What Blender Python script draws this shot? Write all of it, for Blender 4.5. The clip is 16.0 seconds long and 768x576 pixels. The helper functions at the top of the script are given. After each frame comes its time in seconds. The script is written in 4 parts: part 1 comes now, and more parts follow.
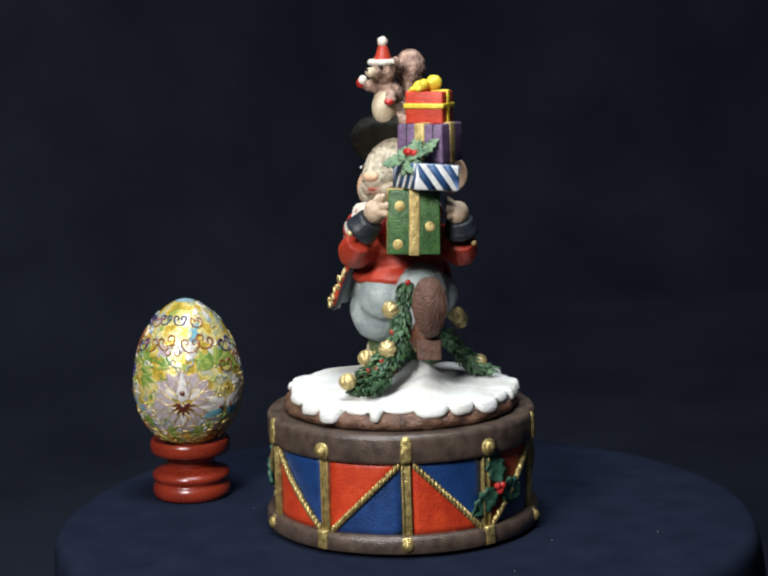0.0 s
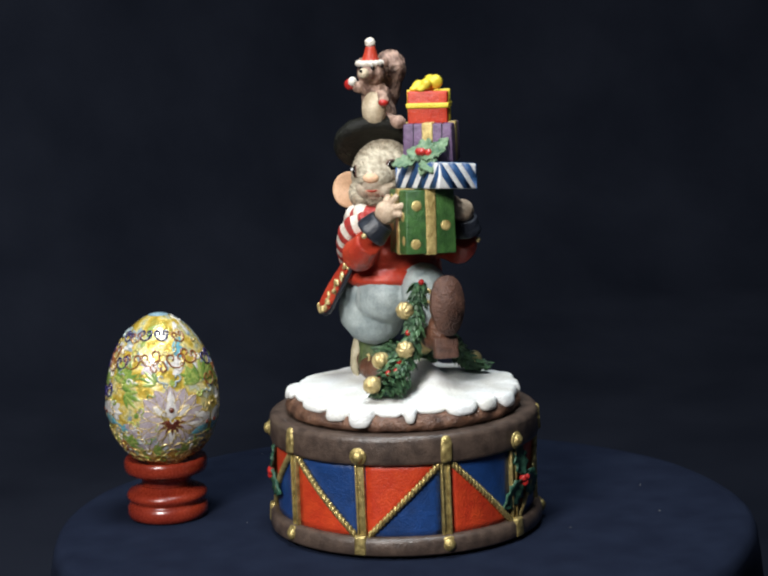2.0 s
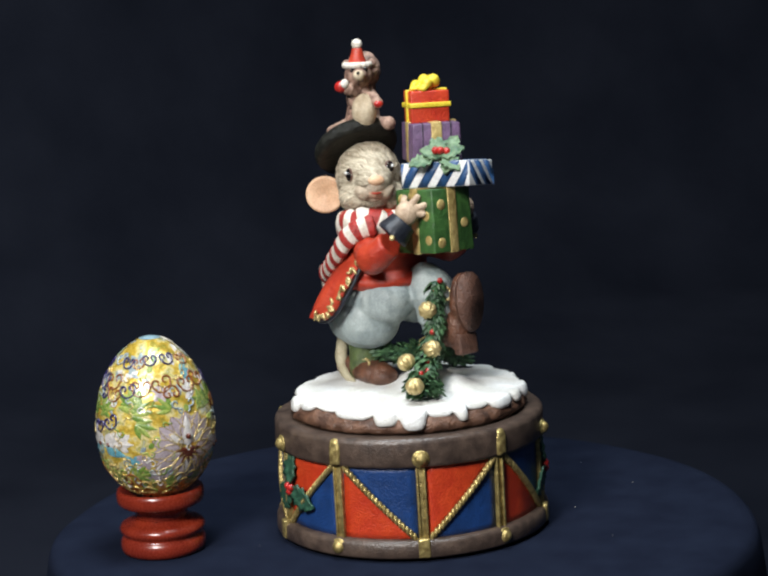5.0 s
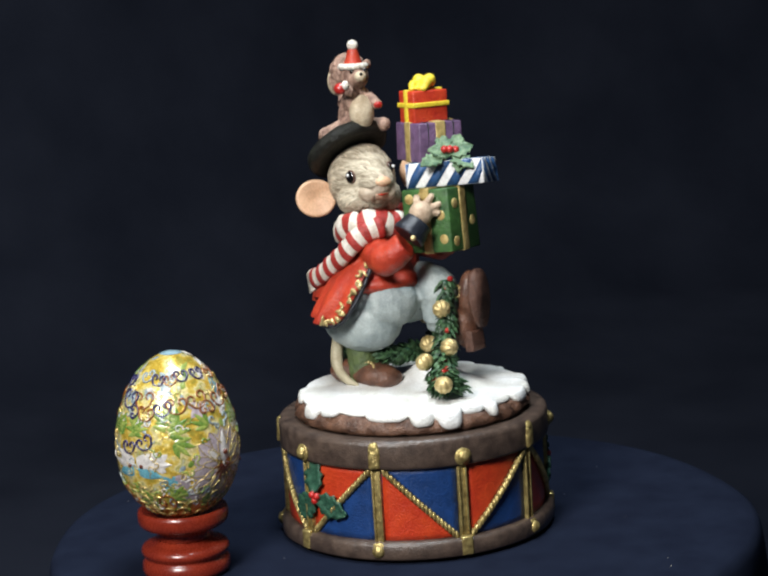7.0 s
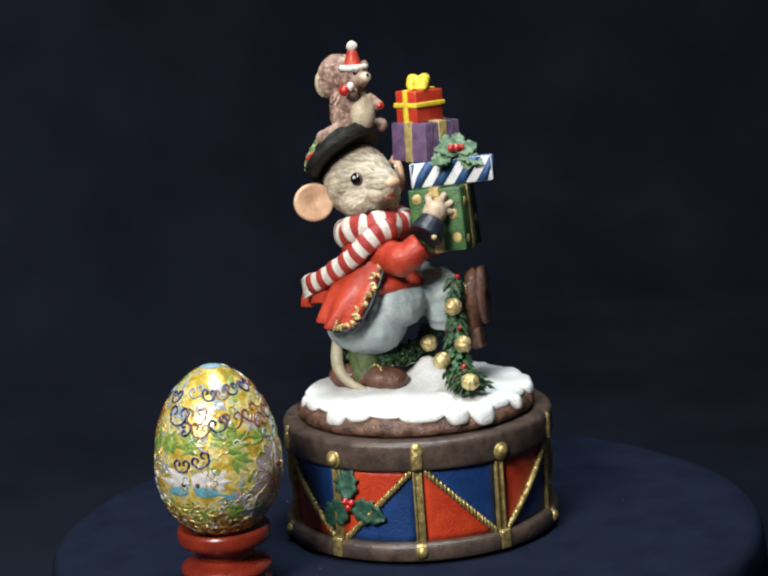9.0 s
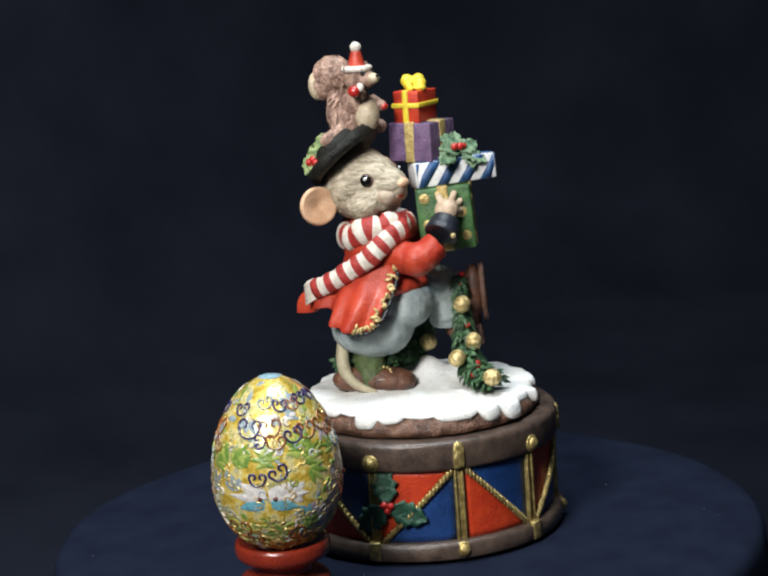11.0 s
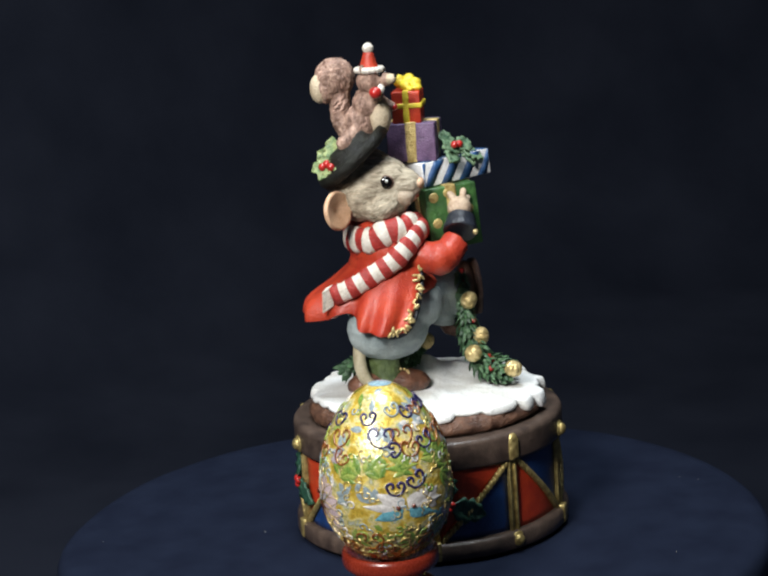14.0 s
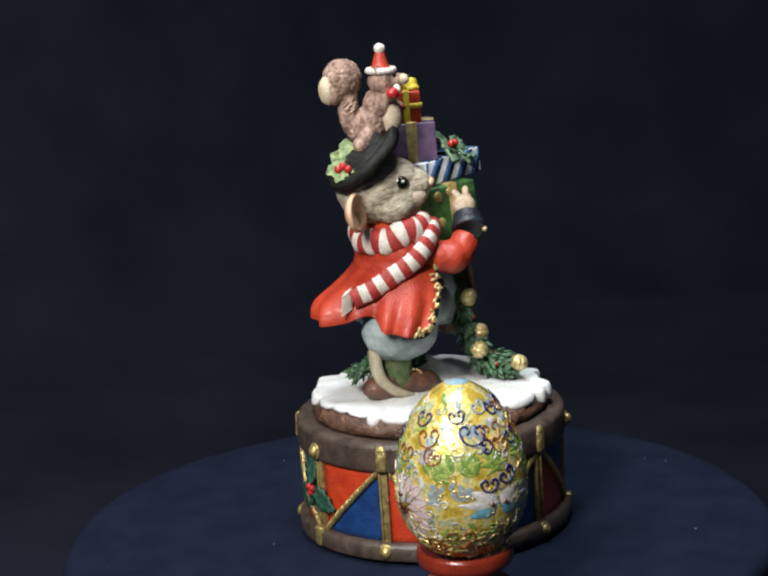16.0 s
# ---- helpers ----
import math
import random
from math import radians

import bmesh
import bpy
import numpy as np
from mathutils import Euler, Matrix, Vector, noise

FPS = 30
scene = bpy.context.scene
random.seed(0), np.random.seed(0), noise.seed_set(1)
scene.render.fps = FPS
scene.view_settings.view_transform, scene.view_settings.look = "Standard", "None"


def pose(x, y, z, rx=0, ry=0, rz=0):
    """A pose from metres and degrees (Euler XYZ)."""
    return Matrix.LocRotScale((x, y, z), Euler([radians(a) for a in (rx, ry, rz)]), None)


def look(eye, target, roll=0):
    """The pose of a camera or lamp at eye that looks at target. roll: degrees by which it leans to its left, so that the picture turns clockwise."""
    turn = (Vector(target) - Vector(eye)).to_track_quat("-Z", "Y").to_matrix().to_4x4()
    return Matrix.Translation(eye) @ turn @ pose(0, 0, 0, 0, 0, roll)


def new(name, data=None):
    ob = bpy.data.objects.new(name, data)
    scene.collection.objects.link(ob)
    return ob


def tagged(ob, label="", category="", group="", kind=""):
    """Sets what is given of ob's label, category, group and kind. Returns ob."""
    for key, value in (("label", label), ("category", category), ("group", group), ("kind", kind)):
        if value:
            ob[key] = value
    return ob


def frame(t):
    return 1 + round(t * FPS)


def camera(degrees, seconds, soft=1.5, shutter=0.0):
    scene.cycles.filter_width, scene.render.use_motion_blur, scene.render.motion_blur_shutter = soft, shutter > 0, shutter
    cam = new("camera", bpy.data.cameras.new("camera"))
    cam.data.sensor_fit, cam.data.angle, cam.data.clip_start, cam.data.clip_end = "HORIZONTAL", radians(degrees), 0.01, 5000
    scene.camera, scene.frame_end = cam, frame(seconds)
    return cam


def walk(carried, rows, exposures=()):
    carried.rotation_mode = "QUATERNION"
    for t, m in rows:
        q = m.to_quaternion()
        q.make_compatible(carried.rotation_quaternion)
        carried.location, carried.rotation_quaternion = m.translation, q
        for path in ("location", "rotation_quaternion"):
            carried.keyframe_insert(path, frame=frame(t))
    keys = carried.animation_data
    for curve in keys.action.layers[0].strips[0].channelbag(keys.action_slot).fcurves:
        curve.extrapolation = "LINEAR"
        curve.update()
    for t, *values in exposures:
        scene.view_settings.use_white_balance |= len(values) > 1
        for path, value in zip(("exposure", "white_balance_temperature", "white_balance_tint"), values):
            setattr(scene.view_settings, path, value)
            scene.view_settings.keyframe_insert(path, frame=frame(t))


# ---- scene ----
# A hand-painted musical figurine and an enamelled egg on a cloth-covered turntable
# that turns slowly before a still camera. Thing space is in millimetres.
EYE, AIM = (0.0, -0.6919, 0.22862), (-0.01152, -0.013665, 0.092246)
cam = camera(23.65, 16.0, soft=2.35)
walk(cam, [(0.0, look(EYE, AIM, -1.263)), (16.0, look(EYE, AIM, -1.263))])

# turning of the table: seconds, degrees
TURNS = [(0, 2.05), (2, 17.51), (4, 32.92), (6, 48.33), (8, 63.67), (10, 78.88), (12, 93.87), (14, 108.57), (16, 122.85)]
# the table top leans a little on its axle
LEAN = Matrix(((1, 0, 0.001, 0), (0, 0.9991, 0.0418, 0), (-0.001, -0.0418, 0.9991, 0), (0, 0, 0, 1)))
MM = 0.001


def resting(x, y, turn=0.0):
    """A pose on the leaning table top, x and y in metres from its axle."""
    return Matrix.Translation((x, y, -0.001 * x - 0.0418 * y - 0.0002)) @ LEAN @ Matrix.Rotation(radians(turn), 4, "Z")


# ---- light ----
world = bpy.data.worlds.new("dark_room")
world.use_nodes = True
world.node_tree.nodes["Background"].inputs[0].default_value = (0.55, 0.7, 1.0, 1)
world.node_tree.nodes["Background"].inputs[1].default_value = 0.035
scene.world = world


def area_lamp(name, eye, aim, size, size_y, watts, colour):
    data = bpy.data.lights.new(name, "AREA")
    data.shape, data.size, data.size_y, data.energy, data.color = "RECTANGLE", size, size_y, watts, colour
    ob = new(name, data)
    ob.matrix_world = look(eye, aim)
    return ob


area_lamp("key_lamp", (-0.33, -0.70, 0.58), (0, 0, 0.09), 0.22, 0.22, 10.9, (1.0, 0.985, 0.965))
area_lamp("overhead_lamp", (-0.03, -0.12, 0.95), (0, 0, 0.05), 0.30, 0.24, 9.4, (0.86, 0.945, 1.0))


# ---- materials ----
def material(name, base, second=None, rough=0.45, metal=0.0, scale=250.0, bump=0.25, fine=1400.0, mix=0.5, stretch=(1, 1, 1), coat=0.0, sharp=False, island=0.0, gloss=0.5):
    """A painted or cast surface: two tones mixed by broad noise, fine grain in tone and relief."""
    m = bpy.data.materials.new(name)
    m.use_nodes = True
    nt = m.node_tree
    n, ln = nt.nodes, nt.links
    b = n["Principled BSDF"]
    b.inputs["Metallic"].default_value = metal
    b.inputs["Coat Weight"].default_value = coat
    b.inputs["Specular IOR Level"].default_value = gloss
    b.inputs["Coat Roughness"].default_value = 0.12
    tc = n.new("ShaderNodeTexCoord")
    mp = n.new("ShaderNodeMapping")
    mp.inputs["Scale"].default_value = stretch
    ln.new(tc.outputs["Object"], mp.inputs["Vector"])
    broad = n.new("ShaderNodeTexNoise")
    broad.inputs["Scale"].default_value, broad.inputs["Detail"].default_value = scale, 4
    grain = n.new("ShaderNodeTexNoise")
    grain.inputs["Scale"].default_value, grain.inputs["Detail"].default_value = fine, 3
    ln.new(mp.outputs[0], broad.inputs["Vector"])
    ln.new(mp.outputs[0], grain.inputs["Vector"])
    ramp = n.new("ShaderNodeValToRGB")
    lo, hi = (0.46, 0.54) if sharp else (0.5 - 0.35 * mix, 0.5 + 0.35 * mix)
    ramp.color_ramp.elements[0].position, ramp.color_ramp.elements[1].position = lo, hi
    second = second or tuple(c * 0.62 for c in base)
    ramp.color_ramp.elements[0].color, ramp.color_ramp.elements[1].color = (*second, 1), (*base, 1)
    ln.new(broad.outputs[0], ramp.inputs[0])
    tone = n.new("ShaderNodeMixRGB")
    tone.blend_type = "MULTIPLY"
    tone.inputs[0].default_value = 0.35
    grey = n.new("ShaderNodeValToRGB")
    grey.color_ramp.elements[0].position, grey.color_ramp.elements[1].position = 0.3, 0.65
    grey.color_ramp.elements[0].color = (0.45, 0.42, 0.4, 1)
    ln.new(grain.outputs[0], grey.inputs[0])
    ln.new(ramp.outputs[0], tone.inputs[1])
    ln.new(grey.outputs[0], tone.inputs[2])
    last = tone.outputs[0]
    if island:
        geo = n.new("ShaderNodeNewGeometry")
        hsv = n.new("ShaderNodeHueSaturation")
        rng = n.new("ShaderNodeMapRange")
        rng.inputs["To Min"].default_value, rng.inputs["To Max"].default_value = 1 - island, 1 + island
        ln.new(geo.outputs["Random Per Island"], rng.inputs["Value"])
        ln.new(rng.outputs[0], hsv.inputs["Value"])
        ln.new(last, hsv.inputs["Color"])
        last = hsv.outputs[0]
    ln.new(last, b.inputs["Base Color"])
    rr = n.new("ShaderNodeMapRange")
    rr.inputs["To Min"].default_value, rr.inputs["To Max"].default_value = rough - 0.1, rough + 0.12
    ln.new(grain.outputs[0], rr.inputs["Value"])
    ln.new(rr.outputs[0], b.inputs["Roughness"])
    add = n.new("ShaderNodeMath")
    add.operation = "ADD"
    ln.new(broad.outputs[0], add.inputs[0])
    ln.new(grain.outputs[0], add.inputs[1])
    bp = n.new("ShaderNodeBump")
    bp.inputs["Strength"].default_value, bp.inputs["Distance"].default_value = bump, 0.0008
    ln.new(add.outputs[0], bp.inputs["Height"])
    ln.new(bp.outputs[0], b.inputs["Normal"])
    return m


NAVY = material("navy_cloth", (0.0106, 0.0148, 0.0295), (0.0078, 0.0108, 0.0225), 0.95, scale=60, fine=2500, bump=0.3, gloss=0.04)
BLACK = material("black_cloth", (0.0184, 0.0214, 0.0325), (0.0118, 0.0141, 0.0226), 0.95, scale=9, fine=1500, bump=0.3, gloss=0.04)
RIM = material("brown_rim_paint", (0.098, 0.068, 0.052), (0.045, 0.031, 0.025), 0.34, scale=220, bump=0.3)
EARTH = material("brown_earth_paint", (0.20, 0.102, 0.062), (0.06, 0.030, 0.021), 0.34, scale=260, bump=0.9)
SNOW = material("snow_white_paint", (0.82, 0.835, 0.83), (0.70, 0.69, 0.64), 0.42, scale=90, bump=0.5)
GOLD = material("gold_paint", (0.64, 0.51, 0.20), (0.25, 0.18, 0.065), 0.32, 0.6, scale=420, bump=0.45)
BRASS = material("bell_gold", (0.74, 0.60, 0.30), (0.46, 0.34, 0.13), 0.36, 0.5, scale=400, bump=0.4)
RED = material("drum_red_paint", (0.63, 0.064, 0.016), (0.49, 0.036, 0.012), 0.38, scale=180, bump=0.4, coat=0.1)
BLUE = material("drum_blue_paint", (0.012, 0.055, 0.21), (0.008, 0.035, 0.13), 0.4, scale=180, bump=0.4, coat=0.15)
COAT = material("coat_red_paint", (0.50, 0.058, 0.024), (0.37, 0.031, 0.016), 0.40, scale=140, bump=0.45, coat=0.08, gloss=0.4)
SCARF_RED = material("scarf_red_paint", (0.46, 0.04, 0.032), None, 0.5, scale=300, bump=0.6)
CREAM = material("cream_white_paint", (0.80, 0.76, 0.68), (0.62, 0.56, 0.47), 0.5, scale=300, bump=0.6)
TROUSER = material("pale_grey_green_paint", (0.46, 0.52, 0.51), (0.23, 0.28, 0.285), 0.5, scale=110, bump=0.35)
FUR = material("grey_brown_fur_paint", (0.70, 0.62, 0.47), (0.27, 0.22, 0.15), 0.6, scale=420, bump=1.0, stretch=(1.3, 0.35, 1.3), fine=1500)
FACE = material("pale_muzzle_paint", (0.64, 0.55, 0.43), (0.45, 0.35, 0.25), 0.55, scale=250, bump=0.6)
PINK = material("pink_skin_paint", (0.76, 0.49, 0.31), (0.62, 0.36, 0.21), 0.5, scale=200, bump=0.3)
BLUSH = material("blushing_skin_paint", (0.66, 0.44, 0.31), (0.60, 0.48, 0.37), 0.52, scale=170, bump=0.5)
PAW = material("cream_paw_paint", (0.62, 0.48, 0.34), (0.40, 0.28, 0.19), 0.55, scale=320, bump=0.6)
SQUIRREL = material("brown_squirrel_paint", (0.50, 0.33, 0.25), (0.14, 0.075, 0.053), 0.55, scale=380, bump=1.0, stretch=(1, 1, 0.5))
TUFT = material("grey_brown_tuft_paint", (0.62, 0.54, 0.41), (0.28, 0.22, 0.15), 0.6, scale=300, bump=0.4, island=0.5)
BROWNTUFT = material("brown_tuft_paint", (0.50, 0.33, 0.26), (0.24, 0.135, 0.10), 0.5, scale=300, bump=0.4, island=0.4)
BELLY = material("cream_belly_paint", (0.66, 0.56, 0.40), (0.48, 0.38, 0.25), 0.55, scale=300, bump=0.5)
HATBLACK = material("black_hat_paint", (0.017, 0.018, 0.013), (0.007, 0.007, 0.006), 0.5, scale=300, bump=0.9, gloss=0.3)
DARK = material("dark_navy_cuff_paint", (0.020, 0.024, 0.034), (0.010, 0.012, 0.018), 0.38, scale=240, bump=0.3)
LEATHER = material("brown_leather_paint", (0.17, 0.072, 0.040), (0.075, 0.032, 0.02), 0.38, scale=240, bump=0.7, coat=0.1)
SOLE = material("brown_sole_paint", (0.15, 0.07, 0.045), (0.085, 0.04, 0.028), 0.5, scale=420, bump=0.9)
LEAF = material("fir_green_paint", (0.085, 0.18, 0.075), (0.025, 0.065, 0.034), 0.45, scale=300, bump=0.4, island=0.35)
HOLLY = material("holly_green_paint", (0.045, 0.14, 0.085), (0.016, 0.055, 0.036), 0.4, scale=500, bump=0.5)
PALEHOLLY = material("pale_holly_paint", (0.36, 0.42, 0.18), (0.09, 0.17, 0.07), 0.5, scale=420, bump=0.5)
LIDHOLLY = material("grey_green_holly_paint", (0.20, 0.30, 0.17), (0.05, 0.12, 0.065), 0.5, scale=420, bump=0.5)
BERRY = material("red_berry_paint", (0.52, 0.025, 0.02), None, 0.3, scale=500, bump=0.2, coat=0.3)
GIFT_RED = material("gift_red_paint", (0.60, 0.060, 0.020), (0.45, 0.03, 0.014), 0.4, scale=220, bump=0.4)
YELLOW = material("ribbon_yellow_paint", (0.80, 0.66, 0.05), (0.64, 0.47, 0.03), 0.45, scale=300, bump=0.4)
PURPLE = material("gift_purple_paint", (0.18, 0.105, 0.205), (0.10, 0.058, 0.12), 0.45, scale=260, bump=0.5)
OLDGOLD = material("ribbon_gold_paint", (0.64, 0.50, 0.20), (0.36, 0.25, 0.08), 0.40, 0.3, scale=380, bump=0.5)
WHITE = material("stripe_white_paint", (0.80, 0.80, 0.78), (0.66, 0.66, 0.66), 0.45, scale=260, bump=0.35)
STRIPE = material("stripe_blue_paint", (0.025, 0.085, 0.22), (0.015, 0.05, 0.13), 0.45, scale=260, bump=0.35)
GREEN = material("gift_green_paint", (0.055, 0.15, 0.035), (0.022, 0.070, 0.018), 0.42, scale=240, bump=0.5)
STAND = material("red_lacquered_wood", (0.26, 0.030, 0.012), (0.17, 0.018, 0.009), 0.26, scale=90, bump=0.08, coat=0.35)
EYEBLACK = material("glossy_black_eye", (0.006, 0.005, 0.005), None, 0.12, bump=0.0, coat=0.6)
STEM = material("olive_stocking_paint", (0.10, 0.14, 0.045), (0.05, 0.075, 0.028), 0.5, scale=300, bump=0.6)
MOSS = material("cream_tail_paint", (0.50, 0.45, 0.31), (0.36, 0.31, 0.20), 0.5, scale=260, bump=0.4)


# ---- building helpers ----
def part(name, bm, mats, parent, label="", flat=False):
    """Links a bmesh in millimetres as one mesh object under a thing or a part."""
    bm.transform(Matrix.Scale(MM, 4))
    bmesh.ops.recalc_face_normals(bm, faces=bm.faces)
    me = bpy.data.meshes.new(name)
    bm.to_mesh(me)
    bm.free()
    for m in mats if isinstance(mats, (list, tuple)) else [mats]:
        me.materials.append(m)
    me.polygons.foreach_set("use_smooth", [not flat] * len(me.polygons))
    ob = new(name, me)
    ob.parent = parent
    return tagged(ob, label)


def again(ob, m, parent=None):
    """Another part on the same mesh, at the pose m in its thing's space."""
    o = bpy.data.objects.new(ob.name.split(".")[0], ob.data)
    scene.collection.objects.link(o)
    o.parent, o.matrix_basis = parent or ob.parent, m
    if "label" in ob:
        o["label"] = ob["label"]
    return o


def thing(name, label, category, group="", kind=""):
    ob = new(name)
    ob.empty_display_size = 0.01
    return tagged(ob, label, category, group, kind)


def ball(bm, c, r, rot=None, u=20, v=12):
    r = (r, r, r) if isinstance(r, (int, float)) else r
    m = Matrix.Translation(c) @ (rot.to_4x4() if rot else Matrix.Identity(4)) @ Matrix.Diagonal((*r, 1))
    return bmesh.ops.create_uvsphere(bm, u_segments=u, v_segments=v, radius=1, matrix=m)["verts"]


def along(direction):
    """A turn that takes x along the direction."""
    return Vector(direction).to_track_quat("X", "Z").to_matrix()


def tube(bm, pts, radii, n=12, flatten=1.0, side=None, close=True, mat_of=None):
    """A tube along points; side: the direction of its wide axis; flatten: thickness against width."""
    pts = [Vector(p) for p in pts]
    radii = radii if isinstance(radii, (list, tuple)) else [radii] * len(pts)
    rings, prev = [], None
    for i, p in enumerate(pts):
        d = (pts[min(i + 1, len(pts) - 1)] - pts[max(i - 1, 0)]).normalized()
        a = Vector(side) if side else (prev or (Vector((0, 0, 1)) if abs(d.z) < 0.9 else Vector((1, 0, 0))))
        a = (a - d * a.dot(d)).normalized()
        b = d.cross(a)
        prev = a
        rings.append([bm.verts.new(p + radii[i] * (a * math.cos(2 * math.pi * k / n) + b * flatten * math.sin(2 * math.pi * k / n))) for k in range(n)])
    for i in range(len(rings) - 1):
        for k in range(n):
            f = bm.faces.new((rings[i][k], rings[i][(k + 1) % n], rings[i + 1][(k + 1) % n], rings[i + 1][k]))
            f.material_index = mat_of(i) if mat_of else 0
    if close:
        for ring in (rings[0], rings[-1]):
            bm.faces.new(ring)
    return rings


def spline(pts, steps=8):
    """A smooth line through points (Catmull-Rom)."""
    p = [Vector(q) for q in pts]
    p = [2 * p[0] - p[1], *p, 2 * p[-1] - p[-2]]
    out = []
    for i in range(1, len(p) - 2):
        for s in range(steps):
            t = s / steps
            out.append(0.5 * (2 * p[i] + (p[i + 1] - p[i - 1]) * t + (2 * p[i - 1] - 5 * p[i] + 4 * p[i + 1] - p[i + 2]) * t * t + (3 * p[i] - p[i - 1] - 3 * p[i + 1] + p[i + 2]) * t ** 3))
    return out + [p[-2]]


def lathe(profile, n=96, wobble=0.0, seed=0.0):
    bm = bmesh.new()
    rings = []
    for r, z in profile:
        ring = []
        for k in range(n):
            a = 2 * math.pi * k / n
            w = 1 + wobble * noise.noise((math.cos(a) * 4 + seed, math.sin(a) * 4, z * 0.2)) if r > 0.01 else 1
            ring.append(bm.verts.new((r * w * math.cos(a), r * w * math.sin(a), z)))
        rings.append(ring)
    for i in range(len(rings) - 1):
        for k in range(n):
            bm.faces.new((rings[i][k], rings[i][(k + 1) % n], rings[i + 1][(k + 1) % n], rings[i + 1][k]))
    bmesh.ops.remove_doubles(bm, verts=bm.verts, dist=0.002)
    return bm


def block(bm, size, m, bevel=0.5, uneven=0.0, taper=1.0):
    """A box with softened edges; m: its pose in millimetres."""
    vs = bmesh.ops.create_cube(bm, size=1, matrix=Matrix.Diagonal((*size, 1)))["verts"]
    for v in vs:
        if v.co.z < 0:
            v.co.x, v.co.y = v.co.x * taper, v.co.y * taper
    es = list({e for v in vs for e in v.link_edges})
    made = bmesh.ops.bevel(bm, geom=es, offset=bevel, segments=2, profile=0.6, affect="EDGES")
    vs = {v for f in made["faces"] for v in f.verts} | {v for v in vs if v.is_valid}
    vs = list({w for v in vs for f in v.link_faces for w in f.verts})
    for v in vs:
        v.co += uneven * noise.noise_vector(v.co * 0.23 + Vector(size))
    bmesh.ops.transform(bm, matrix=m, verts=vs)


def mmpose(x, y, z, rx=0, ry=0, rz=0):
    return Matrix.LocRotScale((x, y, z), Euler([radians(a) for a in (rx, ry, rz)]), None)


def sculpted(ob, voxel=0.55, smooth=6, rough=0.0, grain=3.0):
    """Melts the overlapping forms of a part into one modelled skin, with the unevenness of handwork."""
    r = ob.modifiers.new("melt", "REMESH")
    r.mode, r.voxel_size, r.use_smooth_shade = "VOXEL", voxel * MM, True
    s = ob.modifiers.new("soften", "SMOOTH")
    s.factor, s.iterations = 0.5, smooth
    if rough:
        t = bpy.data.textures.new(ob.name, "CLOUDS")
        t.noise_scale, t.noise_depth = grain * MM, 2
        d = ob.modifiers.new("handwork", "DISPLACE")
        d.texture, d.strength, d.mid_level, d.texture_coords = t, rough * MM, 0.5, "LOCAL"
    return ob


# ---- setting ----
def backdrop():
    """One dark cloth: under the turntable, up behind it and round the sides, with soft folds."""
    bm = bmesh.new()
    line = [(-1.6, -0.16), (-0.8, -0.16), (0.2, -0.16), (0.75, -0.16), (0.98, -0.13), (1.1, -0.03), (1.15, 0.15), (1.17, 0.5), (1.17, 1.0), (1.17, 1.9)]
    xs = [-1.8 + 3.6 * i / 90 for i in range(91)]
    rows = []
    for y, z in line:
        rise = max(0.0, min(1.0, (z + 0.16) / 0.5))
        rows.append([bm.verts.new((x, y + max(0.0, min(1.0, (y - 0.2) / 0.7)) * (0.30 * max(-0.5, x) - 0.55 * min(0.5, max(0.0, -x))) + rise * (0.018 * math.sin(x * 9 + 2 * noise.noise((x * 2, 0, z))) + 0.02 * noise.noise((x * 3, 1, z * 2))), z)) for x in xs])
    for a, b in zip(rows, rows[1:]):
        for i in range(90):
            bm.faces.new((a[i], a[i + 1], b[i + 1], b[i]))
    bm.transform(Matrix.Scale(1 / MM, 4))
    ob = part("backdrop", bm, BLACK, None)
    tagged(ob, "plain black cloth hung behind and laid under the turntable", "backdrop", kind="structure")
    s = ob.modifiers.new("thickness", "SOLIDIFY")
    s.thickness = 0.002


